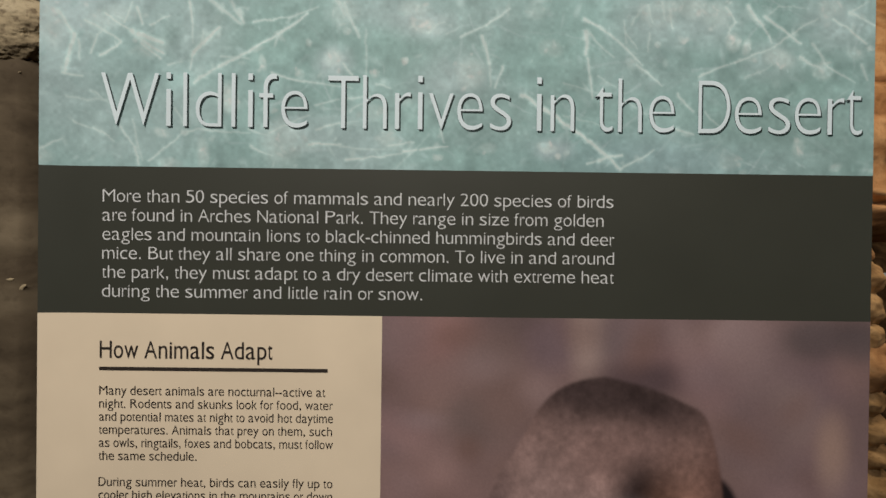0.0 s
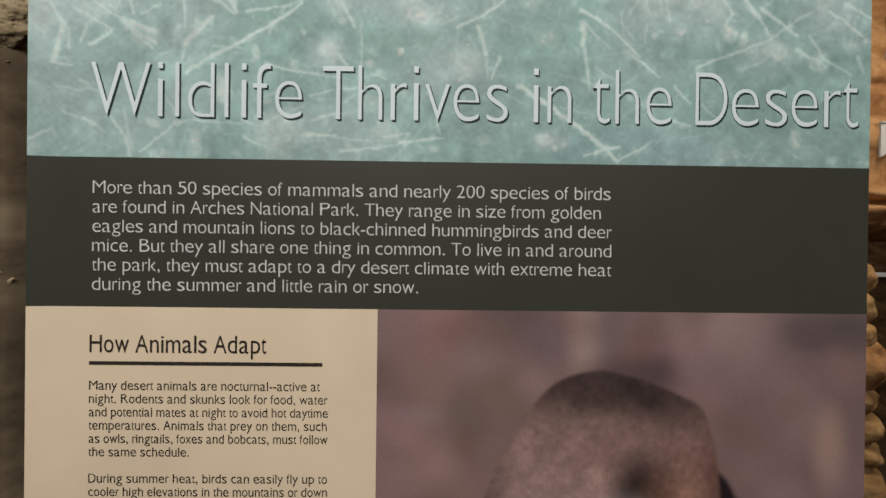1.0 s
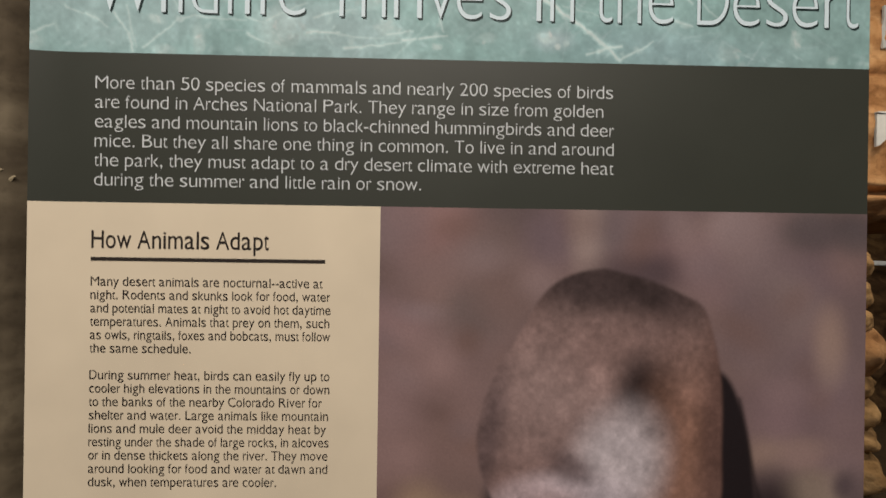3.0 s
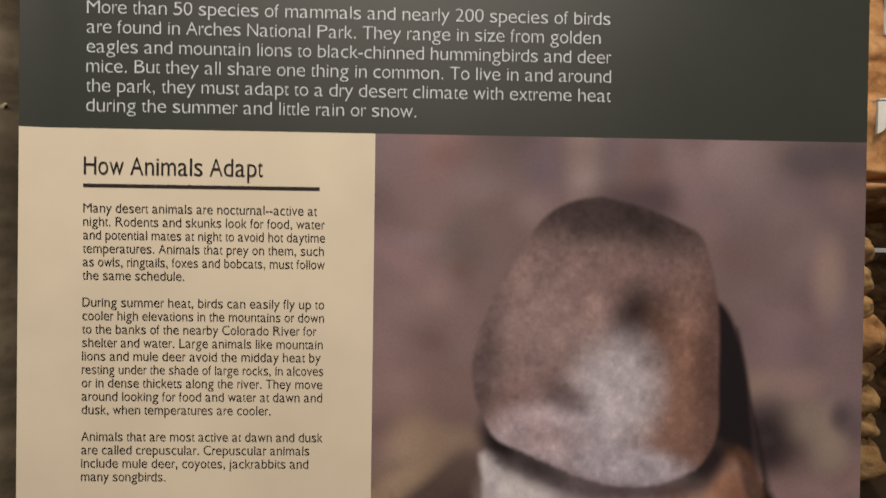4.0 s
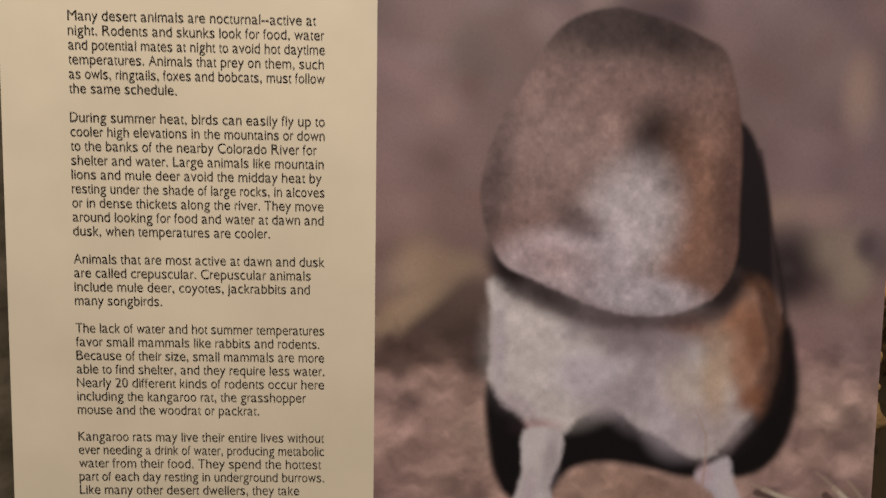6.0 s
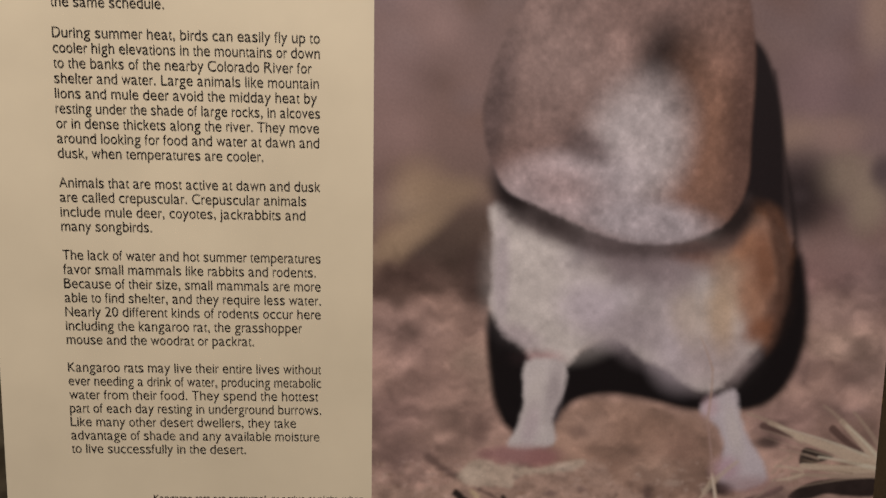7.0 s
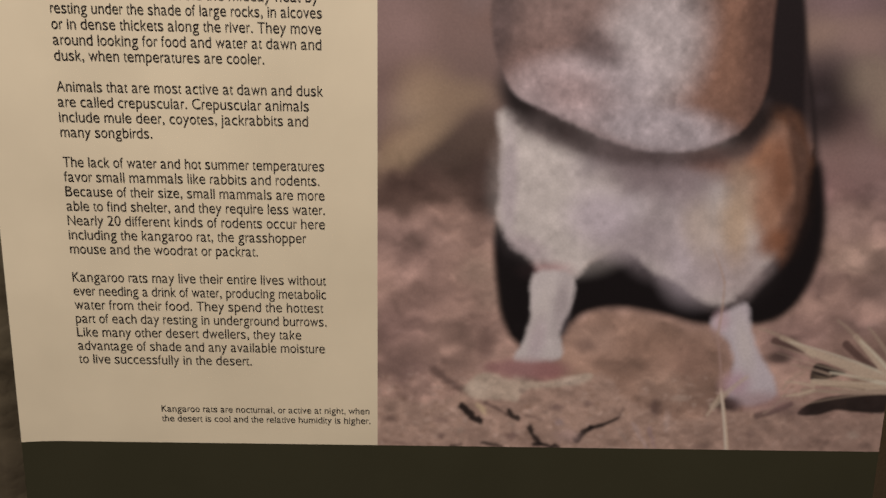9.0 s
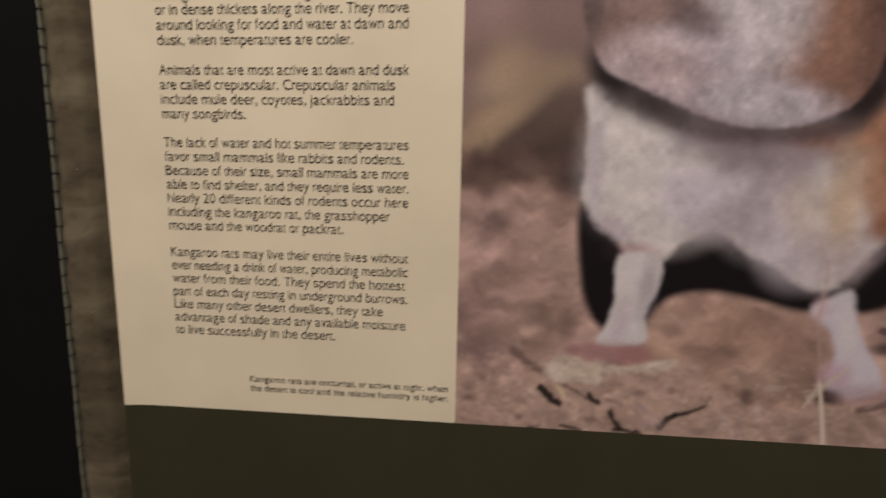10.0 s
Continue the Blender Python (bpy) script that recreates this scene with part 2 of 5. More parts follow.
def glyphs(text, heavy=0.0, fine=4):
    """Flat outline of a line of lettering, as vertices and faces, 1 unit high."""
    cu = bpy.data.curves.new("lettering", "FONT")
    cu.body, cu.size, cu.resolution_u, cu.offset = text, 1.0, fine, heavy
    ob = new("lettering", cu)
    bpy.context.view_layer.update()
    me = bpy.data.meshes.new_from_object(ob.evaluated_get(bpy.context.evaluated_depsgraph_get()))
    v = np.array([x.co[:] for x in me.vertices])
    f = [tuple(p.vertices) for p in me.polygons]
    bpy.data.objects.remove(ob)
    bpy.data.curves.remove(cu)
    bpy.data.meshes.remove(me)
    return v, f


CAP = float(np.ptp(glyphs("H")[0][:, 1]))
XH = float(np.ptp(glyphs("x")[0][:, 1])) / CAP


def tall_lower(h, to=0.735):
    """Heights in cap heights, with the lower-case body raised to the given share."""
    return np.where(h <= 0, h, np.where(h < XH, h * to / XH, to + (h - XH) * (1 - to) / (1 - XH)))


# advance widths of a plain grotesque, by which each letter takes its share of the line
WIDE = {}
for chars, units in (("ijl", 222), ("ft .,:I", 278), ("r-", 333), ("ckszvxyJ", 500), ("abdeghnopquL0123456789", 556), ("FTZ", 611),
                     ("AKBEPSVXY", 667), ("wCDHNRU", 722), ("GOQ", 778), ("mM", 833), ("W", 944)):
    for ch in chars:
        WIDE[ch] = units


# left and right bearings, so that every letter keeps its own place in the word
BEAR = {}
for chars, before, after in (("bhmnpruBDEFHIKLMNPRUil1", 66, 60), ("acdegoqsCGOQS0235689", 42, 42), ("vwyxkzAVWXYTZ47J", 14, 14), ("ft", 18, 18), ("j", -30, 66), (".,:", 90, 90), ("-", 40, 40)):
    for ch in chars:
        BEAR[ch] = (before, after)
for ch, pair in (("r", (66, 4)), ("k", (66, 0)), ("d", (38, 62)), ("q", (38, 62)), ("g", (38, 30)), ("a", (38, 50)), ("u", (60, 62)), ("b", (62, 38)), ("p", (62, 38)), ("K", (70, 4)), ("L", (72, 18)), ("P", (72, 30)), ("R", (72, 14)), ("D", (72, 44)), ("B", (72, 40))):
    BEAR[ch] = pair


@functools.lru_cache(None)
def letter_shape(ch, heavy):
    return glyphs(ch, heavy)


def lettering(name, lines, cap, mat, parent, label, y=-0.0005, heavy=0.0):
    """lines: text, left, right, baseline. Each line is fitted to its own width, letter by letter."""
    verts, faces = [], []
    for text, left, right, base in lines:
        first, last = BEAR[text[0]][0], BEAR[text[-1]][1]
        unit = (right - left) / (sum(WIDE[c] for c in text) - first - last)
        at = -first
        for ch in text:
            if ch != " ":
                v, f = letter_shape(ch, heavy)
                before, after = BEAR[ch]
                lo, hi = v[:, 0].min(), v[:, 0].max()
                a, n = left + (at + before) * unit, len(verts)
                k = (WIDE[ch] - before - after) * unit / (hi - lo)
                if ch in "il.,:":
                    own = cap / CAP
                    a, k = a + ((hi - lo) * (k - own)) / 2, own
                verts += [(a + (p[0] - lo) * k, y, base + h * cap) for p, h in zip(v, tall_lower(v[:, 1] / CAP))]
                faces += [tuple(n + q for q in p) for p in f]
            at += WIDE[ch]
    return mesh_ob(name, verts, faces, mat, parent, label)


# title: letter, left and right edge in millimetres from the panel's middle; each letter is a part with its printed shadow
TITLE = [
    ("W", -389.0, -326.0), ("i", -318.0, -313.0), ("l", -299.6, -295.4), ("d", -286.0, -258.0), ("l", -247.1, -242.9), ("i", -229.0, -224.0),
    ("f", -217.0, -197.0), ("e", -193.0, -164.0), ("T", -142.0, -109.0), ("h", -104.0, -78.0), ("r", -69.0, -52.0), ("i", -44.0, -39.0),
    ("v", -32.0, -5.0), ("e", -1.0, 27.0), ("s", 34.0, 58.0), ("i", 86.0, 91.0), ("n", 101.0, 127.0), ("t", 150.0, 170.0),
    ("h", 175.0, 201.0), ("e", 209.0, 237.0), ("D", 263.0, 298.0), ("e", 303.0, 333.0), ("s", 339.0, 364.0), ("e", 369.0, 398.0),
    ("r", 405.0, 423.0), ("t", 425.0, 444.0),
]


def cut_r():
    """An r with a square-cut arm: the stem and arch of an n."""
    v, f = glyphs("n", -0.013, 10)
    bm = bmesh.new()
    own = [bm.verts.new(p) for p in v]
    for face in f:
        bm.faces.new([own[q] for q in face])
    at = v[:, 0].min() + np.ptp(v[:, 0]) * 0.66
    bmesh.ops.bisect_plane(bm, geom=bm.verts[:] + bm.edges[:] + bm.faces[:], plane_co=(at, 0, 0), plane_no=(1, 0, 0), clear_outer=True)
    bm.verts.index_update()
    out = np.array([q.co[:] for q in bm.verts]), [tuple(q.index for q in face.verts) for face in bm.faces]
    bm.free()
    return out


def square_i():
    """An i with a square dot."""
    return np.array([(x, z, 0) for z in (0, 0.69, 0.88, 1.0) for x in (0, 1)], float), [(0, 1, 3, 2), (4, 5, 7, 6)]


RISE = {"W": 1.0, "T": 1.0, "D": 1.0, "t": 0.87, "e": 0.70, "s": 0.70, "r": 0.70, "n": 0.70, "v": 0.69}
for letter, left, right in TITLE:
    v, f = cut_r() if letter == "r" else square_i() if letter == "i" else glyphs(letter, -0.018 if letter in "eshnvdDt" else -0.013, 10)
    lo, hi = v.min(0), v.max(0)
    kx, kz = (right - left) / 1000 / (hi[0] - lo[0]), 0.0572 * RISE.get(letter, 1.02) / (hi[1] - lo[1])
    flat = [(left / 1000 + (a[0] - lo[0]) * kx, (a[1] - lo[1]) * kz + 1.6544) for a in v]
    one = mesh_ob("title_letter", [(x, -0.0009, z) for x, z in flat], f, TITLE_TEXT, panel, "tall pale grey title letter")
    mesh_ob("letter_shadow", [(x + 0.0017, -0.0005, z - 0.0018) for x, z in flat], f, SHADOW_TEXT, one, "dark printed drop shadow")
L = -0.3865
lettering("intro_text", [
    ("More than 50 species of mammals and nearly 200 species of birds", L, 0.1715, 1.5710),
    ("are found in Arches National Park. They range in size from golden", L, 0.1610, 1.5502),
    ("eagles and mountain lions to black-chinned hummingbirds and deer", L, 0.1730, 1.5294),
    ("mice. But they all share one thing in common. To live in and around", L, 0.1730, 1.5087),
    ("the park, they must adapt to a dry desert climate with extreme heat", L, 0.1730, 1.4880),
    ("during the summer and little rain or snow.", L, -0.0370, 1.4672)], 0.0138, PALE_TEXT, panel, "pale grey introduction lettering", heavy=-0.011)
lettering("heading", [("How Animals Adapt", -0.3885, -0.200, 1.4005)], 0.0188, DARK_TEXT, panel, "dark brown heading lettering")
part("heading_rule", box_bm(-0.3890, -0.1395, -0.0005, 0.0, 1.3870, 1.3908), DARK_TEXT, panel, "dark brown rule under the heading")
PITCH, FIRST, L = 0.014315, 1.3602, -0.3887
PARAGRAPHS = [
    (0, ("Many desert animals are nocturnal--active at", -0.142), ("night. Rodents and skunks look for food, water", -0.1335),
     ("and potential mates at night to avoid hot daytime", -0.133), ("temperatures. Animals that prey on them, such", -0.134),
     ("as owls, ringtails, foxes and bobcats, must follow", -0.133), ("the same schedule.", -0.282)),
    (7, ("During summer heat, birds can easily fly up to", -0.133), ("cooler high elevations in the mountains or down", -0.133),
     ("to the banks of the nearby Colorado River for", -0.141), ("shelter and water. Large animals like mountain", -0.134),
     ("lions and mule deer avoid the midday heat by", -0.136), ("resting under the shade of large rocks, in alcoves", -0.133),
     ("or in dense thickets along the river. They move", -0.134), ("around looking for food and water at dawn and", -0.134),
     ("dusk, when temperatures are cooler.", -0.189)),
    (17, ("Animals that are most active at dawn and dusk", -0.133), ("are called crepuscular. Crepuscular animals", -0.147),
     ("include mule deer, coyotes, jackrabbits and", -0.148), ("many songbirds.", -0.300)),
    (22, ("The lack of water and hot summer temperatures", -0.133), ("favor small mammals like rabbits and rodents.", -0.138),
     ("Because of their size, small mammals are more", -0.133), ("able to find shelter, and they require less water.", -0.133),
     ("Nearly 20 different kinds of rodents occur here", -0.133), ("including the kangaroo rat, the grasshopper", -0.152),
     ("mouse and the woodrat or packrat.", -0.201)),
    (30, ("Kangaroo rats may live their entire lives without", -0.133), ("ever needing a drink of water, producing metabolic", -0.133),
     ("water from their food. They spend the hottest", -0.136), ("part of each day resting in underground burrows.", -0.133),
     ("Like many other desert dwellers, they take", -0.159), ("advantage of shade and any available moisture", -0.135),
     ("to live successfully in the desert.", -0.211)),
]
for row, *lines in PARAGRAPHS:
    lettering("paragraph", [(t, L, r, FIRST - PITCH * (row + i)) for i, (t, r) in enumerate(lines)], 0.0098, DARK_TEXT, panel, "small dark brown paragraph lettering", heavy=-0.003)
lettering("caption", [("Kangaroo rats are nocturnal, or active at night, when", -0.3070, -0.0890, 0.7932),
                      ("the desert is cool and the relative humidity is higher.", -0.3070, -0.0880, 0.7825)], 0.0068, DARK_TEXT, panel, "small dark brown caption lettering")

# ---- PRINTS ----
class Ink:
    """A sheet of ink in millimetres from its upper left corner."""

    def __init__(self, wide, high, step, colour):
        self.step, self.w, self.h = step, int(round(wide / step)) + 1, int(round(high / step)) + 1
        self.wide, self.high, self.off = wide, high, 0.0
        self.a = np.empty((self.h, self.w, 3))
        self.a[:] = colour

    def window(self, x0, x1, y0, y1):
        s, x0, x1 = self.step, x0 + self.off, x1 + self.off
        i0, i1 = max(0, int(x0 / s)), min(self.w, int(x1 / s) + 2)
        j0, j1 = max(0, int(y0 / s)), min(self.h, int(y1 / s) + 2)
        if i0 >= i1 or j0 >= j1:
            return None
        x, y = np.meshgrid(np.arange(i0, i1) * s - self.off, np.arange(j0, j1) * s)
        return (slice(j0, j1), slice(i0, i1)), x, y

    def lay(self, where, cover, colour):
        self.a[where] += cover[..., None] * (np.array(colour) - self.a[where])

    def oval(self, cx, cy, rx, ry, colour, turn=0.0, soft=0.3, cover=1.0):
        r = max(rx, ry) * (1 + soft) + 2
        got = self.window(cx - r, cx + r, cy - r, cy + r)
        if got:
            where, x, y = got
            c, s = math.cos(radians(turn)), math.sin(radians(turn))
            u, v = (x - cx) * c + (y - cy) * s, (y - cy) * c - (x - cx) * s
            d = np.sqrt((u / rx) ** 2 + (v / ry) ** 2)
            t = np.clip((1 + soft - d) / (2 * soft), 0, 1)
            self.lay(where, cover * t * t * (3 - 2 * t), colour)

    def line(self, x0, y0, x1, y1, wide, colour, cover=1.0, bend=0.0, taper=0.7, soft=0.6):
        """A tapering, slightly bent stroke."""
        length = math.hypot(x1 - x0, y1 - y0) + 1e-6
        m = abs(bend) * length + wide + soft + 1
        got = self.window(min(x0, x1) - m, max(x0, x1) + m, min(y0, y1) - m, max(y0, y1) + m)
        if got:
            where, x, y = got
            ux, uy = (x1 - x0) / length, (y1 - y0) / length
            u = (x - x0) * ux + (y - y0) * uy
            v = (y - y0) * ux - (x - x0) * uy
            s = np.clip(u / length, 0, 1)
            v = v - bend * length * 4 * s * (1 - s)
            half = wide / 2 * (1 - taper * s)
            d = np.sqrt(v ** 2 + (u - s * length) ** 2)
            self.lay(where, cover * np.clip((half - d) / soft + 0.5, 0, 1) * np.clip(2 * half / soft, 0.15, 1), colour)

    def shape(self, points, colour, soft=2.0, cover=1.0):
        """A closed shape with soft edges."""
        p = np.array(points, float)
        m = 3 * soft + 2
        got = self.window(p[:, 0].min() - m, p[:, 0].max() + m, p[:, 1].min() - m, p[:, 1].max() + m)
        if got:
            where, x, y = got
            self.lay(where, cover * self.mask(p, x, y, soft), colour)

    def mask(self, p, x, y, soft):
        q = []
        for k in range(len(p)):
            a, b, c, d = p[k - 1], p[k], p[(k + 1) % len(p)], p[(k + 2) % len(p)]
            for t in (0, 0.25, 0.5, 0.75):
                q.append(0.5 * (2 * b + (c - a) * t + (2 * a - 5 * b + 4 * c - d) * t ** 2 + (3 * b - a - 3 * c + d) * t ** 3))
        inside, best = np.zeros(x.shape, bool), np.full(x.shape, 1e9)
        for (ax, ay), (bx, by) in zip(q, q[1:] + q[:1]):
            if ay != by:
                inside ^= ((ay > y) != (by > y)) & (x < (bx - ax) * (y - ay) / (by - ay) + ax)
            n2 = (bx - ax) ** 2 + (by - ay) ** 2 + 1e-9
            t = np.clip(((x - ax) * (bx - ax) + (y - ay) * (by - ay)) / n2, 0, 1)
            best = np.minimum(best, (x - ax - t * (bx - ax)) ** 2 + (y - ay - t * (by - ay)) ** 2)
        d = np.sqrt(best) * np.where(inside, 1, -1)
        t = np.clip(0.5 + d / (2 * soft), 0, 1)
        return t * t * (3 - 2 * t)

    def field(self, size, seed, stretch=1.0):
        """Smooth random values around 0, with features of that many millimetres."""
        r = np.random.RandomState(seed)
        ny, nx = int(self.high / size) + 4, int(self.wide / (size * stretch)) + 4
        g = r.normal(0, 1, (ny, nx))
        y, x = np.arange(self.h) * self.step / size, np.arange(self.w) * self.step / (size * stretch)
        j, i = y.astype(int), x.astype(int)
        v, u = y - j, x - i
        v, u = (v * v * (3 - 2 * v))[:, None], (u * u * (3 - 2 * u))[None]
        a, b, c, d = g[j][:, i], g[j][:, i + 1], g[j + 1][:, i], g[j + 1][:, i + 1]
        return (a * (1 - u) + b * u) * (1 - v) + (c * (1 - u) + d * u) * v

    def everywhere(self, outline=None, soft=6.0):
        if outline is None:
            return np.ones((self.h, self.w))
        x, y = np.meshgrid(np.arange(self.w) * self.step, np.arange(self.h) * self.step)
        return self.mask(np.array(outline, float), x, y, soft)

    def mottle(self, amount, size, seed, where=None, stretch=1.0):
        f = self.field(size, seed, stretch) * (1 if where is None else where)
        self.a *= np.exp(amount * f)[..., None]

    def rumple(self, amount, size, seed, where=None):
        k = (1 if where is None else where) * amount / self.step
        j, i = np.meshgrid(np.arange(self.h), np.arange(self.w), indexing="ij")
        j = np.clip(np.rint(j + k * self.field(size, seed)), 0, self.h - 1).astype(int)
        i = np.clip(np.rint(i + k * self.field(size, seed + 1)), 0, self.w - 1).astype(int)
        self.a = self.a[j, i]

    def blur(self, size, where=None):
        """Softens the ink, as an enlarged photograph is soft."""
        b = self.a.copy()
        n = max(1, int(round(size / self.step)))
        for axis in (0, 1):
            for _ in range(2):
                pad = [(n, n) if k == axis else (0, 0) for k in range(3)]
                c = np.cumsum(np.pad(b, pad, mode="edge"), axis)
                c = np.concatenate([np.zeros_like(np.take(c, [0], axis)), c], axis)
                m = b.shape[axis]
                b = (np.take(c, range(2 * n + 1, 2 * n + 1 + m), axis) - np.take(c, range(m), axis)) / (2 * n + 1)
        self.a = b if where is None else self.a + (b - self.a) * where[..., None]

    def sheet(self, name, left, top, mat, parent, label, y=0.0):
        """The inked sheet as a mesh that stands in the panel's plane."""
        i, j = np.meshgrid(np.arange(self.w), np.arange(self.h))
        across = left + i * self.wide / (self.w - 1) / 1000
        co = np.stack([across, y + curl(across), top - j * self.high / (self.h - 1) / 1000], -1)
        k = (j * self.w + i)[:-1, :-1].ravel()
        quads = np.stack([k, k + self.w, k + self.w + 1, k + 1], -1)
        me = bpy.data.meshes.new(name)
        me.vertices.add(co.shape[0] * co.shape[1])
        me.vertices.foreach_set("co", co.astype(np.float32).ravel())
        me.loops.add(quads.size)
        me.loops.foreach_set("vertex_index", quads.astype(np.int32).ravel())
        me.polygons.add(len(quads))
        me.polygons.foreach_set("loop_start", np.arange(0, quads.size, 4, dtype=np.int32))
        at = me.color_attributes.new("ink", "FLOAT_COLOR", "POINT")
        rgba = np.ones((self.h, self.w, 4), np.float32)
        rgba[..., :3] = np.clip(self.a, 0.002, 0.95)
        at.data.foreach_set("color", rgba.ravel())
        me.update(calc_edges=True)
        me.materials.append(mat)
        ob = new(name, me)
        ob.parent = parent
        ob["label"] = label
        return ob


# ---- ART ----


# dry grass in the header, pale on teal
rng = random.Random(4)
teal = Ink(910.7, 250, 0.9, tone(130, 151, 140))
teal.off = -3.3
for _ in range(60):
    g = rng.uniform(-14, 12)
    teal.oval(rng.uniform(0, 914), rng.uniform(40, 250), rng.uniform(30, 110), rng.uniform(18, 50), tone(126 + g, 152 + g, 140 + g), turn=rng.uniform(-40, 40), soft=0.9, cover=0.5)
teal.oval(25, 94, 36.8, 36.8, tone(156, 170, 161), soft=0.8, cover=0.75)
teal.oval(99, 223, 73.6, 24.5, tone(140, 157, 147), soft=0.8, cover=0.75)
teal.oval(19, 162, 30.7, 36.8, tone(144, 160, 151), soft=0.8, cover=0.75)
teal.oval(55, 69, 73.6, 30.7, tone(154, 169, 160), soft=0.8, cover=0.75)
teal.oval(340, 226, 49.1, 36.8, tone(144, 160, 151), soft=0.8, cover=0.75)
teal.oval(480, 82, 55.2, 24.5, tone(130, 149, 139), soft=0.8, cover=0.75)
teal.oval(387, 77, 49.1, 18.4, tone(142, 158, 149), soft=0.8, cover=0.75)
teal.oval(666, 86, 36.8, 30.7, tone(148, 163, 154), soft=0.8, cover=0.75)
teal.oval(728, 85, 36.8, 24.5, tone(150, 165, 156), soft=0.8, cover=0.75)
teal.oval(803, 127, 30.7, 18.4, tone(158, 172, 163), soft=0.8, cover=0.75)
teal.oval(871, 83, 36.8, 30.7, tone(150, 165, 156), soft=0.8, cover=0.75)
teal.oval(456, 156, 36.8, 30.7, tone(156, 170, 161), soft=0.8, cover=0.75)
teal.oval(320, 133, 17.2, 14.7, tone(168, 180, 172), soft=0.8, cover=0.75)
teal.oval(418, 92, 30.7, 14.7, tone(160, 174, 165), soft=0.8, cover=0.75)
teal.oval(562, 226, 18.4, 9.8, tone(168, 180, 172), soft=0.8, cover=0.75)
teal.oval(278, 211, 36.8, 18.4, tone(150, 165, 156), soft=0.8, cover=0.75)
teal.oval(178, 105, 42.9, 30.7, tone(146, 162, 152), soft=0.8, cover=0.75)
teal.oval(62, 180, 55.2, 36.8, tone(136, 153, 143), soft=0.8, cover=0.75)
teal.oval(835, 201, 73.6, 36.8, tone(124, 144, 133), soft=0.8, cover=0.75)
teal.oval(761, 220, 85.9, 30.7, tone(126, 146, 135), soft=0.8, cover=0.75)
teal.oval(648, 141, 55.2, 24.5, tone(130, 149, 139), soft=0.8, cover=0.75)
teal.oval(500, 193, 55.2, 30.7, tone(128, 147, 137), soft=0.8, cover=0.75)
teal.oval(161, 191, 36.8, 24.5, tone(140, 157, 147), soft=0.8, cover=0.75)


def stem(x0, y0, x1, y1, wide, cover):
    """A pale dry stem, with a thinner lit edge inside it."""
    bend = rng.uniform(-0.03, 0.03)
    for _ in range(2):
        k, g = rng.uniform(0.1, 0.9), rng.uniform(-8, 18)
        teal.oval(x0 + (x1 - x0) * k + rng.gauss(0, 4), y0 + (y1 - y0) * k + rng.gauss(0, 4), rng.uniform(2, 7), rng.uniform(1.2, 3), tone(160 + g, 180 + g, 170 + g), turn=rng.uniform(0, 180), soft=0.8, cover=cover * 0.7)
    teal.line(x0, y0, x1, y1, wide * 1.5, tone(166, 188, 177), min(1, cover * 1.1), bend, 0.3, 3.0)
    teal.line(x0, y0, x1, y1, wide * 0.85, tone(182, 207, 196), min(1, cover * 1.1), bend, 0.4, 1.5)


def clump(x, y, rx, ry, cover):
    """A pale seed head or leaf: a soft patch broken into flecks."""
    teal.oval(x, y, rx, ry, tone(176, 194, 185), turn=rng.uniform(-20, 20), soft=0.45, cover=cover * 0.9)
    for _ in range(int(3 + rx * ry / 22)):
        g = rng.uniform(-16, 22)
        teal.oval(x + rng.gauss(0, rx * 0.55), y + rng.gauss(0, ry * 0.55), rng.uniform(1.2, 4.5), rng.uniform(0.9, 2.6), tone(178 + g, 196 + g * 0.8, 187 + g * 0.8),
                  turn=rng.uniform(0, 180), soft=0.7, cover=cover * rng.uniform(0.4, 0.9))


teal.oval(40, 100, 150, 120, tone(158, 174, 165), soft=0.9, cover=0.25)
teal.oval(150, 90, 120, 60, tone(156, 172, 163), soft=0.9, cover=0.2)
teal.oval(680, 235, 120, 26, tone(128, 146, 144), soft=0.9, cover=0.4)
for _ in range(330):
    x, y, a, n, g = rng.uniform(0, 914), rng.uniform(20, 252), rng.gauss(0.45, 0.7), rng.uniform(12, 60), rng.uniform(0, 30)
    if rng.random() < 0.35:
        a += 1.5
    teal.line(x, y, x + n * math.cos(a), y + n * math.sin(a), rng.uniform(1.2, 3.6), tone(142 + g, 160 + g * 0.8, 150 + g * 0.85), rng.uniform(0.08, 0.32), rng.uniform(-0.09, 0.09), 0.6, rng.uniform(1.6, 3.0))
for _ in range(520):
    g = rng.uniform(-20, 40)
    teal.oval(rng.uniform(0, 914), rng.uniform(20, 252), rng.uniform(1.5, 9), rng.uniform(1.2, 5), tone(134 + g, 158 + g * 0.8, 147 + g * 0.8), turn=rng.uniform(0, 180), soft=0.8, cover=rng.uniform(0.12, 0.42))
teal.oval(246, 104, 55.4, 30.8, tone(120, 146, 133), soft=0.8, cover=0.50)
teal.oval(388, 120, 36.9, 24.6, tone(120, 146, 133), soft=0.8, cover=0.40)
teal.oval(481, 187, 55.4, 21.5, tone(120, 146, 133), soft=0.8, cover=0.35)
teal.oval(573, 130, 30.8, 30.8, tone(120, 146, 133), soft=0.8, cover=0.40)
teal.oval(141, 105, 15.4, 12.3, tone(120, 146, 133), soft=0.8, cover=0.30)
teal.oval(828, 139, 55.4, 30.8, tone(120, 146, 133), soft=0.8, cover=0.40)
teal.oval(792, 195, 86.1, 30.8, tone(120, 146, 133), soft=0.8, cover=0.40)
teal.oval(401, 194, 36.9, 15.4, tone(120, 146, 133), soft=0.8, cover=0.30)
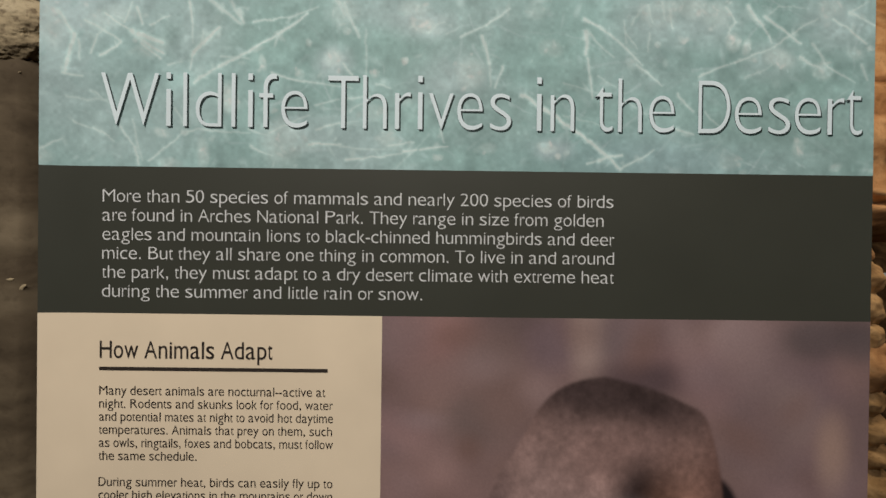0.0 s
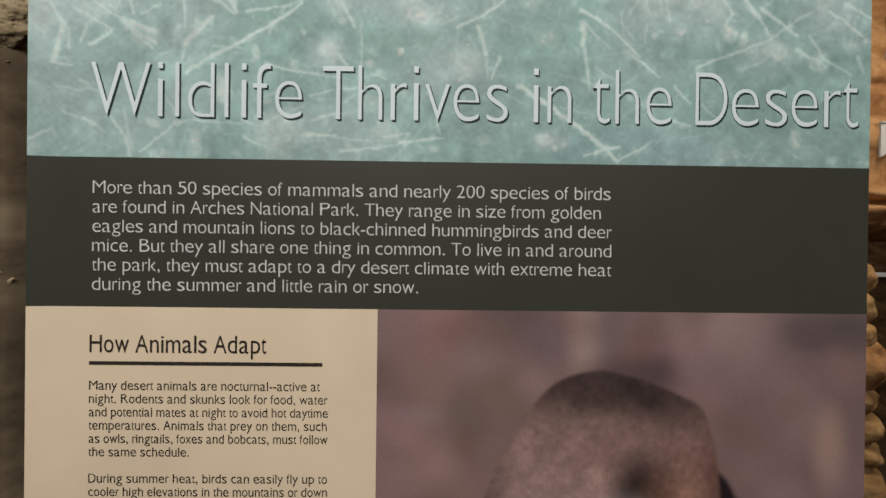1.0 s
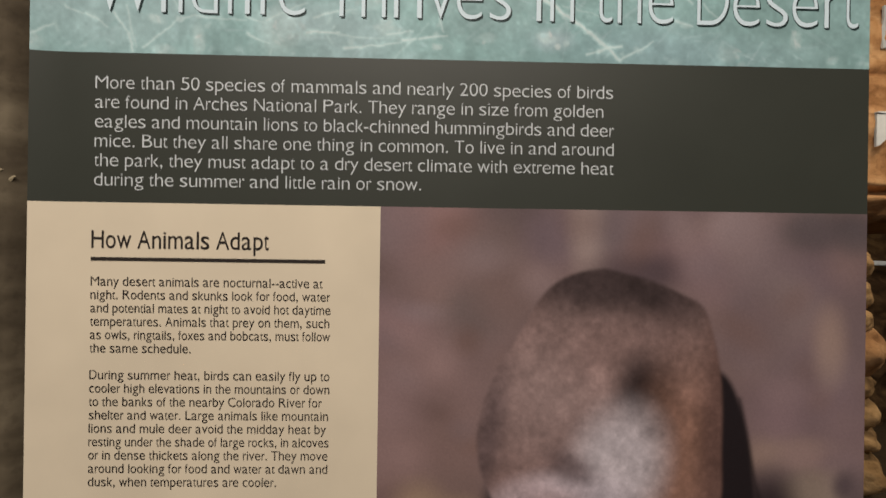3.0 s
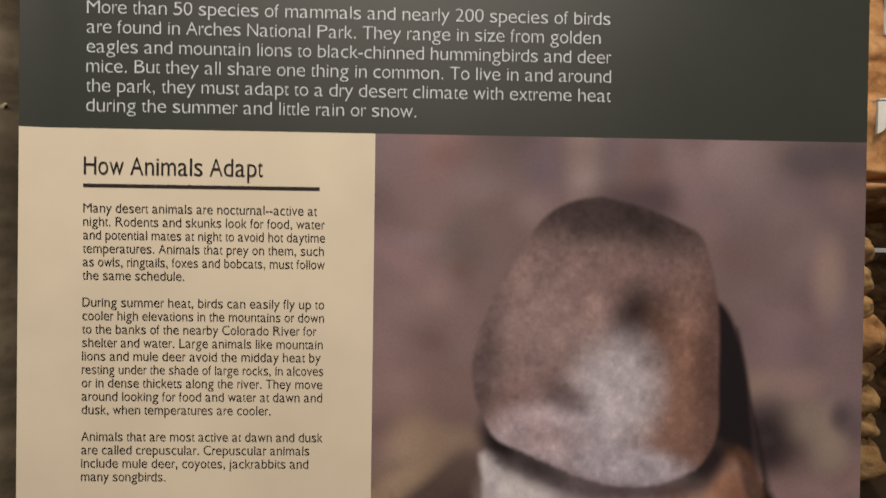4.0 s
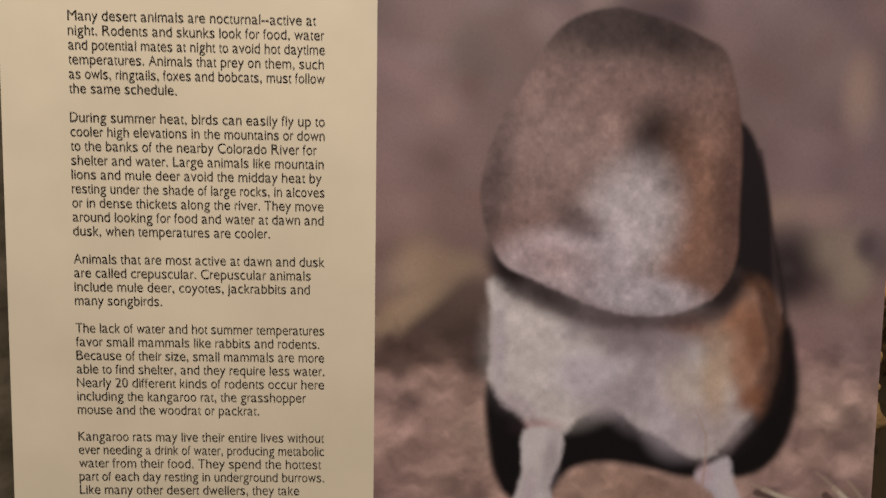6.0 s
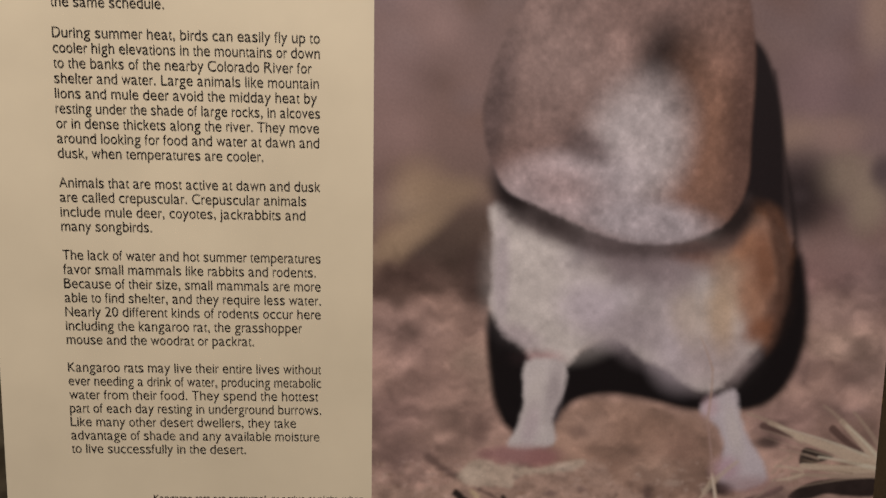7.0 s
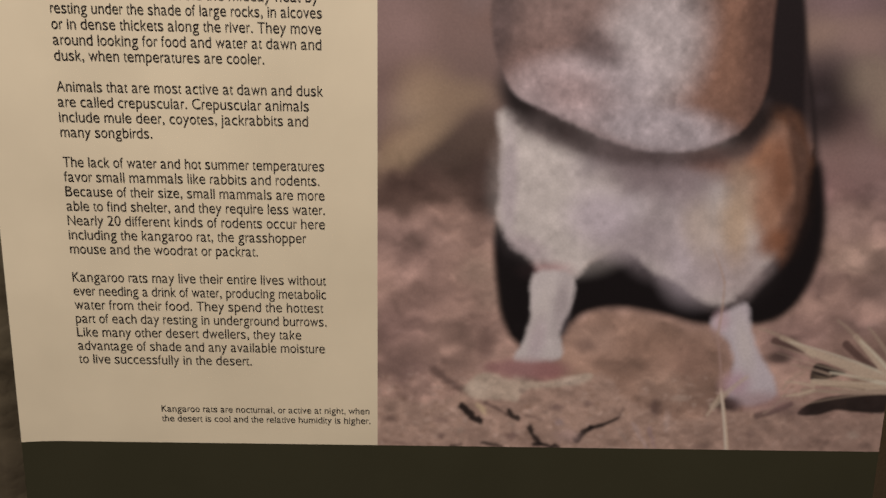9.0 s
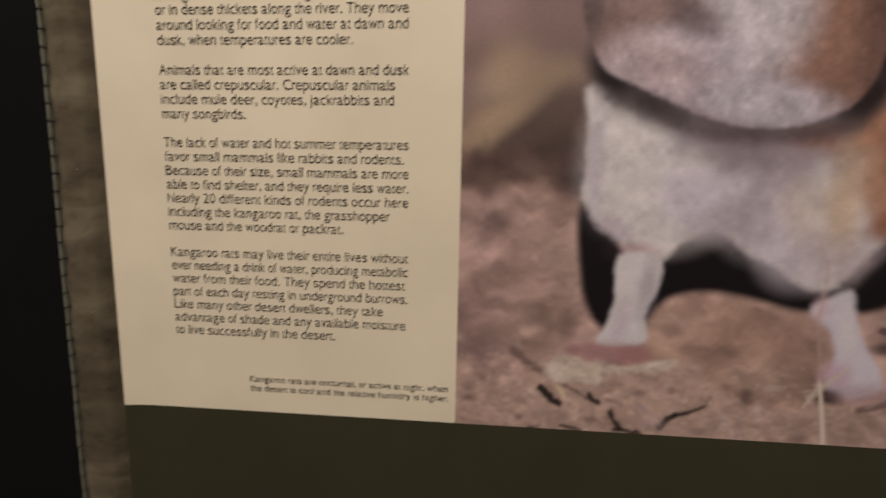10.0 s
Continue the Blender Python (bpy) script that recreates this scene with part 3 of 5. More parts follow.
teal.oval(93, 155, 30.8, 11.1, tone(120, 146, 133), soft=0.8, cover=0.25)
clump(7, 241, 9.8, 8.6, 0.30)
clump(179, 234, 6.8, 16.0, 0.45)
clump(143, 246, 12.3, 5.5, 0.35)
clump(206, 174, 10.5, 14.8, 0.75)
clump(159, 213, 4.3, 3.7, 0.60)
clump(134, 213, 9.2, 4.9, 0.35)
clump(77, 88, 24.6, 12.3, 0.35)
clump(12, 95, 13.5, 27.7, 0.40)
clump(123, 121, 17.2, 9.8, 0.30)
clump(266, 222, 20.9, 25.8, 0.40)
clump(243, 136, 3.7, 8.6, 0.45)
clump(259, 105, 5.5, 4.3, 0.45)
clump(283, 145, 4.9, 3.7, 0.35)
clump(293, 113, 3.1, 5.5, 0.35)
clump(333, 79, 14.8, 14.8, 0.30)
clump(320, 130, 9.2, 10.5, 0.60)
clump(333, 99, 4.3, 3.7, 0.35)
clump(366, 145, 4.9, 4.9, 0.45)
clump(408, 74, 14.8, 8.0, 0.40)
clump(418, 92, 14.1, 8.0, 0.60)
clump(383, 220, 13.5, 8.6, 0.30)
clump(437, 236, 4.3, 3.1, 0.45)
clump(400, 130, 2.5, 3.1, 0.45)
clump(364, 188, 11.1, 8.6, 0.25)
clump(380, 213, 7.4, 9.8, 0.30)
clump(471, 143, 14.8, 16.0, 0.45)
clump(555, 224, 11.1, 4.9, 0.70)
clump(567, 233, 3.7, 2.5, 0.55)
clump(577, 229, 3.7, 3.1, 0.35)
clump(558, 115, 12.3, 8.6, 0.30)
clump(646, 130, 5.5, 6.8, 0.35)
clump(490, 225, 9.2, 5.5, 0.30)
clump(678, 76, 18.4, 14.8, 0.30)
clump(659, 73, 6.2, 9.8, 0.30)
clump(675, 110, 3.7, 3.7, 0.40)
clump(690, 68, 8.6, 7.4, 0.40)
clump(542, 75, 12.3, 8.6, 0.20)
clump(712, 66, 14.8, 13.5, 0.45)
clump(739, 76, 14.8, 14.8, 0.45)
clump(757, 106, 8.0, 9.8, 0.60)
clump(772, 111, 4.9, 8.6, 0.60)
clump(808, 123, 15.4, 9.8, 0.60)
clump(860, 69, 9.2, 11.1, 0.40)
clump(872, 66, 6.2, 8.6, 0.30)
clump(909, 110, 3.7, 3.1, 0.50)
clump(856, 136, 11.1, 8.6, 0.35)
clump(831, 220, 6.2, 9.2, 0.35)
clump(872, 241, 8.6, 4.9, 0.25)
clump(756, 237, 12.3, 8.6, 0.25)
clump(702, 103, 5.5, 3.7, 0.35)
clump(893, 116, 8.6, 6.2, 0.25)
stem(22, 82, 40, 110, 4.1, 0.50)
stem(38, 107, 32, 134, 5.8, 0.60)
stem(32, 134, 28, 150, 4.7, 0.60)
stem(26, 150, 47, 153, 2.9, 0.50)
stem(43, 113, 44, 134, 3.5, 0.35)
stem(71, 82, 101, 103, 2.9, 0.60)
stem(101, 103, 135, 127, 5.3, 0.65)
stem(108, 106, 134, 115, 6.4, 0.65)
stem(111, 115, 132, 133, 3.5, 0.50)
stem(49, 91, 89, 115, 3.5, 0.45)
stem(68, 129, 90, 114, 2.9, 0.60)
stem(56, 126, 63, 107, 2.9, 0.50)
stem(63, 107, 73, 99, 2.3, 0.40)
stem(93, 93, 101, 71, 2.3, 0.50)
stem(106, 77, 112, 95, 3.5, 0.60)
stem(120, 95, 142, 85, 2.3, 0.50)
stem(163, 70, 167, 92, 3.5, 0.60)
stem(167, 92, 167, 115, 2.3, 0.35)
stem(166, 127, 197, 97, 4.7, 0.75)
stem(166, 127, 163, 145, 2.3, 0.45)
stem(175, 118, 179, 101, 2.3, 0.35)
stem(186, 68, 219, 93, 4.7, 0.40)
stem(217, 78, 222, 92, 4.7, 0.45)
stem(208, 69, 219, 86, 3.5, 0.35)
stem(169, 158, 195, 141, 3.5, 0.50)
stem(195, 141, 228, 123, 4.1, 0.55)
stem(228, 123, 259, 105, 2.9, 0.65)
stem(259, 105, 292, 81, 2.9, 0.65)
stem(233, 91, 271, 85, 2.3, 0.45)
stem(271, 85, 302, 74, 2.3, 0.35)
stem(140, 139, 155, 134, 2.3, 0.35)
stem(198, 128, 228, 131, 2.3, 0.30)
stem(38, 201, 60, 209, 2.3, 0.35)
stem(60, 209, 82, 223, 2.3, 0.40)
stem(1, 234, 26, 220, 2.3, 0.50)
stem(56, 168, 76, 180, 2.3, 0.30)
stem(30, 175, 81, 177, 2.3, 0.30)
stem(89, 207, 106, 229, 2.9, 0.40)
stem(106, 229, 109, 248, 3.5, 0.45)
stem(103, 200, 112, 244, 2.3, 0.30)
stem(120, 244, 158, 212, 2.3, 0.45)
stem(158, 212, 180, 208, 2.3, 0.45)
stem(180, 208, 229, 212, 1.8, 0.45)
stem(148, 187, 161, 210, 1.8, 0.30)
stem(231, 226, 254, 236, 2.9, 0.40)
stem(228, 208, 251, 215, 2.3, 0.30)
stem(251, 212, 294, 192, 2.3, 0.45)
stem(322, 66, 345, 97, 5.3, 0.35)
stem(331, 71, 348, 106, 3.5, 0.35)
stem(354, 98, 356, 146, 2.9, 0.20)
stem(331, 136, 340, 147, 2.9, 0.50)
stem(252, 146, 309, 157, 2.3, 0.50)
stem(309, 157, 340, 161, 1.8, 0.30)
stem(301, 181, 327, 174, 2.3, 0.35)
stem(302, 208, 328, 200, 2.9, 0.45)
stem(328, 200, 347, 198, 1.8, 0.30)
stem(332, 174, 358, 170, 2.3, 0.35)
stem(339, 186, 358, 176, 2.3, 0.30)
stem(368, 157, 383, 161, 2.3, 0.35)
stem(423, 99, 441, 88, 2.3, 0.40)
stem(442, 102, 457, 93, 1.8, 0.30)
stem(295, 224, 329, 224, 2.9, 0.70)
stem(329, 226, 378, 228, 2.3, 0.30)
stem(335, 240, 353, 238, 2.9, 0.70)
stem(353, 238, 396, 232, 2.3, 0.50)
stem(397, 230, 412, 228, 2.9, 0.70)
stem(382, 224, 409, 220, 2.3, 0.50)
stem(416, 228, 446, 224, 2.3, 0.60)
stem(438, 205, 442, 219, 2.3, 0.35)
stem(383, 253, 426, 212, 1.8, 0.20)
stem(460, 104, 487, 91, 2.9, 0.40)
stem(487, 91, 512, 73, 2.9, 0.45)
stem(483, 103, 490, 132, 4.1, 0.50)
stem(490, 132, 492, 157, 2.9, 0.30)
stem(505, 135, 497, 159, 2.9, 0.45)
stem(527, 167, 547, 180, 4.1, 0.65)
stem(547, 180, 600, 216, 4.7, 0.70)
stem(600, 216, 635, 247, 4.7, 0.60)
stem(599, 240, 613, 236, 2.3, 0.45)
stem(613, 236, 638, 231, 3.5, 0.55)
stem(636, 246, 672, 225, 2.3, 0.45)
stem(593, 83, 623, 99, 2.9, 0.55)
stem(623, 99, 658, 132, 2.9, 0.45)
stem(653, 133, 680, 154, 2.9, 0.40)
stem(596, 97, 597, 121, 5.8, 0.55)
stem(599, 126, 600, 141, 3.5, 0.45)
stem(601, 144, 604, 168, 2.9, 0.45)
stem(599, 99, 627, 124, 2.3, 0.30)
stem(637, 85, 640, 108, 2.3, 0.30)
stem(640, 97, 652, 114, 2.3, 0.30)
stem(573, 153, 612, 164, 1.8, 0.25)
stem(610, 144, 631, 157, 1.8, 0.25)
stem(646, 88, 656, 72, 2.3, 0.30)
stem(664, 66, 669, 85, 2.9, 0.35)
stem(679, 63, 683, 83, 2.9, 0.40)
stem(688, 73, 692, 92, 2.9, 0.40)
stem(666, 98, 664, 117, 2.3, 0.30)
stem(574, 188, 624, 202, 1.8, 0.20)
stem(633, 166, 667, 187, 1.8, 0.25)
stem(749, 68, 760, 83, 2.9, 0.45)
stem(760, 83, 749, 101, 2.3, 0.40)
stem(773, 67, 790, 87, 4.7, 0.50)
stem(790, 87, 800, 106, 2.9, 0.40)
stem(792, 77, 832, 106, 3.5, 0.55)
stem(721, 144, 760, 128, 2.3, 0.45)
stem(760, 128, 803, 111, 2.3, 0.50)
stem(803, 111, 850, 79, 2.3, 0.45)
stem(771, 145, 804, 129, 1.8, 0.30)
stem(867, 79, 887, 91, 2.9, 0.50)
stem(887, 91, 904, 105, 3.5, 0.65)
stem(885, 72, 915, 85, 2.9, 0.45)
stem(885, 73, 906, 59, 2.3, 0.35)
stem(830, 122, 854, 133, 3.5, 0.45)
stem(845, 107, 859, 127, 3.5, 0.30)
stem(858, 128, 892, 148, 2.3, 0.40)
stem(899, 128, 906, 145, 3.5, 0.30)
stem(697, 164, 715, 182, 2.9, 0.40)
stem(697, 202, 715, 207, 2.9, 0.40)
stem(795, 76, 807, 65, 1.8, 0.30)
stem(807, 65, 839, 68, 1.8, 0.25)
stem(729, 183, 745, 198, 2.3, 0.25)
stem(854, 182, 884, 156, 1.8, 0.15)
teal.rumple(0.7, 10, 11)
teal.mottle(0.05, 40, 12)
teal.mottle(0.08, 13, 13)
teal.mottle(0.05, 4, 14)
teal.a *= 0.84
teal.sheet("header_print", -CURL, TOP, TEAL, panel, "teal tinted print of dry grass stems")

# the photograph, reduced to soft shapes in its colours
photo = Ink(537.5, 691, 0.72, tone(120, 100, 91))
photo.oval(13.5, 79.5, 46.4, 37.2, tone(98, 84, 79), soft=0.75, cover=0.92)
photo.oval(13.5, 134.5, 43.3, 37.2, tone(128, 105, 98), soft=0.75, cover=0.92)
photo.oval(67.5, 29.5, 49.5, 43.3, tone(136, 107, 97), soft=0.75, cover=0.92)
photo.oval(12.5, 18.5, 31.0, 31.0, tone(118, 102, 96), soft=0.75, cover=0.92)
photo.oval(80.5, 84.5, 49.5, 31.0, tone(130, 106, 94), soft=0.75, cover=0.92)
photo.oval(105.5, 108.5, 37.2, 31.0, tone(106, 92, 84), soft=0.75, cover=0.92)
photo.oval(146.5, 4.5, 37.2, 24.8, tone(96, 82, 76), soft=0.75, cover=0.92)
photo.oval(122.5, 47.5, 37.2, 31.0, tone(114, 97, 88), soft=0.75, cover=0.92)
photo.oval(141.5, 89.5, 37.2, 37.2, tone(116, 96, 86), soft=0.75, cover=0.92)
photo.oval(186.5, 30.5, 27.9, 31.0, tone(110, 94, 92), soft=0.75, cover=0.92)
photo.oval(229.5, 14.5, 19.8, 55.7, tone(150, 132, 118), soft=0.75, cover=0.92)
photo.oval(266.5, 20.5, 27.9, 37.2, tone(104, 92, 88), soft=0.75, cover=0.92)
photo.oval(300.5, 13.5, 37.2, 31.0, tone(116, 98, 92), soft=0.75, cover=0.92)
photo.oval(319.5, 49.5, 49.5, 21.7, tone(118, 96, 90), soft=0.75, cover=0.92)
photo.oval(295.5, 67.5, 55.7, 18.6, tone(84, 70, 68), soft=0.75, cover=0.92)
photo.oval(393.5, 27.5, 34.1, 43.3, tone(141, 122, 112), soft=0.75, cover=0.92)
photo.oval(369.5, 67.5, 37.2, 37.2, tone(126, 104, 98), soft=0.75, cover=0.92)
photo.oval(431.5, 47.5, 37.2, 49.5, tone(120, 103, 97), soft=0.75, cover=0.92)
photo.oval(474.5, 19.5, 27.9, 21.7, tone(88, 79, 74), soft=0.75, cover=0.92)
photo.oval(519.5, 24.5, 37.2, 27.9, tone(78, 70, 66), soft=0.75, cover=0.92)
photo.oval(494.5, 71.5, 49.5, 31.0, tone(106, 90, 88), soft=0.75, cover=0.92)
photo.oval(445.5, 109.5, 37.2, 37.2, tone(124, 108, 99), soft=0.75, cover=0.92)
photo.oval(408.5, 122.5, 31.0, 43.3, tone(108, 92, 88), soft=0.75, cover=0.92)
photo.oval(531.5, 138.5, 24.8, 49.5, tone(108, 92, 86), soft=0.75, cover=0.92)
photo.oval(466.5, 170.5, 31.0, 24.8, tone(112, 95, 91), soft=0.75, cover=0.92)
photo.oval(448.5, 214.5, 49.5, 31.0, tone(120, 99, 95), soft=0.75, cover=0.92)
photo.oval(499.5, 213.5, 37.2, 31.0, tone(106, 88, 86), soft=0.75, cover=0.92)
photo.oval(518.5, 238.5, 31.0, 24.8, tone(118, 98, 92), soft=0.75, cover=0.92)
photo.oval(447.5, 270.5, 52.6, 19.8, tone(150, 126, 106), soft=0.75, cover=0.92)
photo.oval(513.5, 276.5, 31.0, 18.6, tone(122, 102, 96), soft=0.75, cover=0.92)
photo.oval(476.5, 301.5, 37.2, 16.1, tone(130, 113, 94), soft=0.75, cover=0.92)
photo.oval(505.5, 329.5, 14.9, 37.2, tone(132, 116, 98), soft=0.75, cover=0.92)
photo.oval(524.5, 307.5, 17.3, 21.1, tone(72, 62, 60), soft=0.75, cover=0.92)
photo.oval(432.5, 320.5, 46.4, 31.0, tone(56, 46, 44), soft=0.75, cover=0.92)
photo.oval(452.5, 336.5, 31.0, 27.9, tone(52, 43, 41), soft=0.75, cover=0.92)
photo.oval(484.5, 355.5, 21.1, 18.6, tone(66, 55, 52), soft=0.75, cover=0.92)
photo.oval(432.5, 327.5, 8.7, 7.4, tone(84, 72, 70), soft=0.75, cover=0.92)
photo.oval(523.5, 383.5, 37.2, 37.2, tone(140, 116, 106), soft=0.75, cover=0.92)
photo.oval(479.5, 396.5, 49.5, 31.0, tone(146, 118, 108), soft=0.75, cover=0.92)
photo.oval(454.5, 421.5, 31.0, 24.8, tone(134, 106, 98), soft=0.75, cover=0.92)
photo.oval(518.5, 433.5, 43.3, 31.0, tone(128, 104, 96), soft=0.75, cover=0.92)
photo.oval(45.5, 194.5, 68.1, 49.5, tone(136, 112, 102), soft=0.75, cover=0.92)
photo.oval(27.5, 268.5, 55.7, 49.5, tone(132, 108, 98), soft=0.75, cover=0.92)
photo.oval(82.5, 268.5, 37.2, 49.5, tone(124, 101, 90), soft=0.75, cover=0.92)
photo.oval(83.5, 324.5, 43.3, 37.2, tone(126, 104, 92), soft=0.75, cover=0.92)
photo.oval(22.5, 324.5, 37.2, 31.0, tone(128, 104, 92), soft=0.75, cover=0.92)
photo.oval(43.5, 346.5, 27.9, 24.8, tone(152, 131, 106), soft=0.75, cover=0.92)
photo.oval(83.5, 330.5, 31.0, 15.5, tone(142, 120, 96), soft=0.75, cover=0.92)
photo.oval(75.5, 386.5, 55.7, 31.0, tone(84, 69, 58), soft=0.75, cover=0.92)
photo.oval(102.5, 367.5, 31.0, 24.8, tone(92, 76, 64), soft=0.75, cover=0.92)
photo.oval(35.5, 430.5, 43.3, 24.8, tone(92, 73, 61), soft=0.75, cover=0.92)
photo.oval(97.5, 423.5, 31.0, 37.2, tone(74, 60, 51), soft=0.75, cover=0.92)
photo.oval(16.5, 386.5, 18.6, 24.8, tone(140, 116, 92), soft=0.75, cover=0.92)
photo.oval(32.5, 377.5, 58.8, 13.6, tone(156, 133, 104), turn=-38, soft=0.7, cover=0.85)
for _ in range(70):
    g, d = rng.uniform(-24, 22), rng.uniform(-5, 6)
    photo.oval(rng.uniform(0, 537), rng.uniform(0, 430), rng.uniform(10, 34), rng.uniform(9, 24), tone(122 + g + d, 102 + g, 93 + g - d), turn=rng.uniform(0, 180), soft=0.9, cover=0.42)
photo.oval(482, 200, 66, 105, tone(134, 113, 107), soft=0.9, cover=0.35)
photo.oval(393, 21, 27, 24, tone(134, 117, 110), soft=0.8, cover=0.60)
photo.oval(447, 201, 25, 17, tone(134, 112, 106), soft=0.8, cover=0.60)
photo.oval(447, 233, 21, 18, tone(128, 106, 102), soft=0.8, cover=0.50)
photo.oval(468, 268, 20, 13, tone(144, 120, 108), soft=0.8, cover=0.70)
photo.oval(477, 309, 25, 20, tone(142, 126, 106), soft=0.8, cover=0.75)
photo.oval(503, 338, 18, 24, tone(146, 130, 108), soft=0.8, cover=0.75)
photo.oval(515, 302, 11, 14, tone(82, 70, 68), soft=0.8, cover=0.80)
photo.oval(430, 325, 28, 33, tone(50, 42, 40), soft=0.8, cover=0.70)
photo.oval(479, 21, 24, 17, tone(96, 84, 80), soft=0.8, cover=0.60)
photo.oval(525, 25, 18, 18, tone(90, 80, 76), soft=0.8, cover=0.60)
photo.oval(498, 146, 16, 37, tone(158, 134, 114), soft=0.8, cover=0.70)
photo.oval(352, -10, 24, 15, tone(116, 98, 94), soft=0.8, cover=0.50)
photo.oval(29, 14, 24, 36, tone(134, 110, 102), soft=0.8, cover=0.50)
photo.oval(55, 69, 36, 24, tone(124, 104, 96), soft=0.8, cover=0.50)
photo.oval(20, 205, 30, 30, tone(140, 116, 108), soft=0.8, cover=0.50)
photo.oval(46, 322, 24, 22, tone(158, 134, 104), soft=0.8, cover=0.60)
photo.shape([(-38, 458), (132, 444), (332, 468), (472, 438), (584, 430), (634, 742), (-42, 752)], tone(163, 134, 116), 17.6471)
photo.oval(35.5, 428.5, 64.7, 23.5, tone(96, 76, 64), soft=0.75, cover=0.75)
photo.oval(29.5, 417.5, 35.3, 17.6, tone(84, 66, 57), soft=0.75, cover=0.75)
photo.oval(108.5, 421.5, 17.6, 35.3, tone(78, 62, 54), soft=0.75, cover=0.75)
photo.oval(18.5, 468.5, 47.1, 23.5, tone(134, 110, 98), soft=0.75, cover=0.75)
photo.oval(104.5, 501.5, 18.8, 15.3, tone(162, 138, 118), soft=0.75, cover=0.75)
photo.oval(116.5, 527.5, 17.6, 12.9, tone(160, 135, 116), soft=0.75, cover=0.75)
photo.oval(35.5, 502.5, 29.4, 23.5, tone(152, 124, 110), soft=0.75, cover=0.75)
photo.oval(53.5, 531.5, 29.4, 17.6, tone(138, 112, 98), soft=0.75, cover=0.75)
photo.oval(18.5, 562.5, 35.3, 23.5, tone(146, 118, 106), soft=0.75, cover=0.75)
photo.oval(112.5, 566.5, 29.4, 21.2, tone(132, 108, 94), soft=0.75, cover=0.75)
photo.oval(30.5, 604.5, 29.4, 17.6, tone(138, 112, 100), soft=0.75, cover=0.75)
photo.oval(71.5, 585.5, 23.5, 17.6, tone(146, 120, 104), soft=0.75, cover=0.75)
photo.oval(473.5, 449.5, 41.2, 17.6, tone(152, 127, 114), soft=0.75, cover=0.75)
photo.oval(489.5, 483.5, 35.3, 17.6, tone(160, 136, 118), soft=0.75, cover=0.75)
photo.oval(445.5, 507.5, 23.5, 17.6, tone(142, 116, 104), soft=0.75, cover=0.75)
photo.oval(505.5, 518.5, 29.4, 17.6, tone(134, 110, 98), soft=0.75, cover=0.75)
photo.oval(473.5, 542.5, 35.3, 15.3, tone(144, 118, 104), soft=0.75, cover=0.75)
photo.oval(504.5, 554.5, 23.5, 11.8, tone(122, 100, 90), soft=0.75, cover=0.75)
photo.oval(435.5, 567.5, 35.3, 23.5, tone(126, 102, 92), soft=0.75, cover=0.75)
photo.oval(538.5, 505.5, 29.4, 35.3, tone(140, 118, 104), soft=0.75, cover=0.75)
photo.oval(526.5, 419.5, 29.4, 35.3, tone(128, 106, 98), soft=0.75, cover=0.75)
for _ in range(420):
    g = rng.uniform(-22, 20)
    photo.oval(rng.uniform(0, 537), rng.uniform(470, 640), rng.uniform(2, 9), rng.uniform(2, 5), tone(146 + g, 120 + g, 106 + g), turn=rng.uniform(-40, 40), soft=0.9, cover=rng.uniform(0.06, 0.2))
photo.shape([(180, 596), (194, 566), (216, 546), (246, 540), (280, 544), (316, 554), (350, 566), (364, 600), (360, 642), (320, 668), (248, 676), (192, 658)], tone(150, 122, 102), 9.41176)
photo.oval(223.5, 570.5, 23.5, 15.3, tone(160, 132, 112), soft=0.7, cover=0.8)
photo.oval(282.5, 575.5, 29.4, 17.6, tone(142, 114, 94), soft=0.7, cover=0.8)
photo.oval(325.5, 593.5, 23.5, 23.5, tone(138, 110, 92), soft=0.7, cover=0.8)
photo.oval(243.5, 607.5, 35.3, 17.6, tone(146, 118, 98), soft=0.7, cover=0.8)
photo.oval(304.5, 624.5, 29.4, 15.3, tone(154, 128, 108), soft=0.7, cover=0.8)
soil = photo.everywhere([(-38, 418), (130, 410), (468, 410), (582, 408), (636, 756), (-42, 766)], 40)
photo.mottle(0.05, 34, 21)
photo.mottle(0.17, 30, 22, soil)
photo.mottle(0.17, 13, 23, soil, 1.5)
photo.mottle(0.07, 5, 25, soil, 1.4)
photo.rumple(2.5, 14, 24, soil)
photo.shape([(120, 464), (162, 494), (196, 500), (258, 470), (362, 474), (422, 394), (424, 328), (400, 246), (398, 206), (416, 298), (434, 372), (448, 444), (444, 496), (428, 534), (396, 552), (334, 554), (290, 544), (246, 538), (210, 546), (194, 566), (174, 588), (138, 572), (124, 524)], tone(26, 22, 21), 5.88235)
photo.shape([(354, 176), (376, 176), (392, 196), (406, 240), (414, 290), (418, 346), (428, 390), (438, 454), (398, 454), (390, 366), (364, 328), (358, 240)], tone(36, 30, 29), 4.33437)
photo.shape([(124, 340), (122, 378), (122, 416), (120, 450), (128, 472), (150, 490), (170, 506), (198, 508), (218, 488), (242, 476), (260, 482), (278, 498), (306, 510), (332, 528), (356, 532), (376, 514), (400, 484), (424, 452), (426, 410), (414, 366), (382, 348), (296, 364), (216, 360)], tone(200, 192, 187), 5.29412)
photo.oval(158.5, 415.5, 35.3, 52.9, tone(212, 205, 200), soft=0.7, cover=0.75)
photo.oval(194.5, 465.5, 47.1, 29.4, tone(202, 194, 189), soft=0.7, cover=0.75)
photo.oval(130.5, 415.5, 8.2, 52.9, tone(176, 164, 160), soft=0.7, cover=0.75)
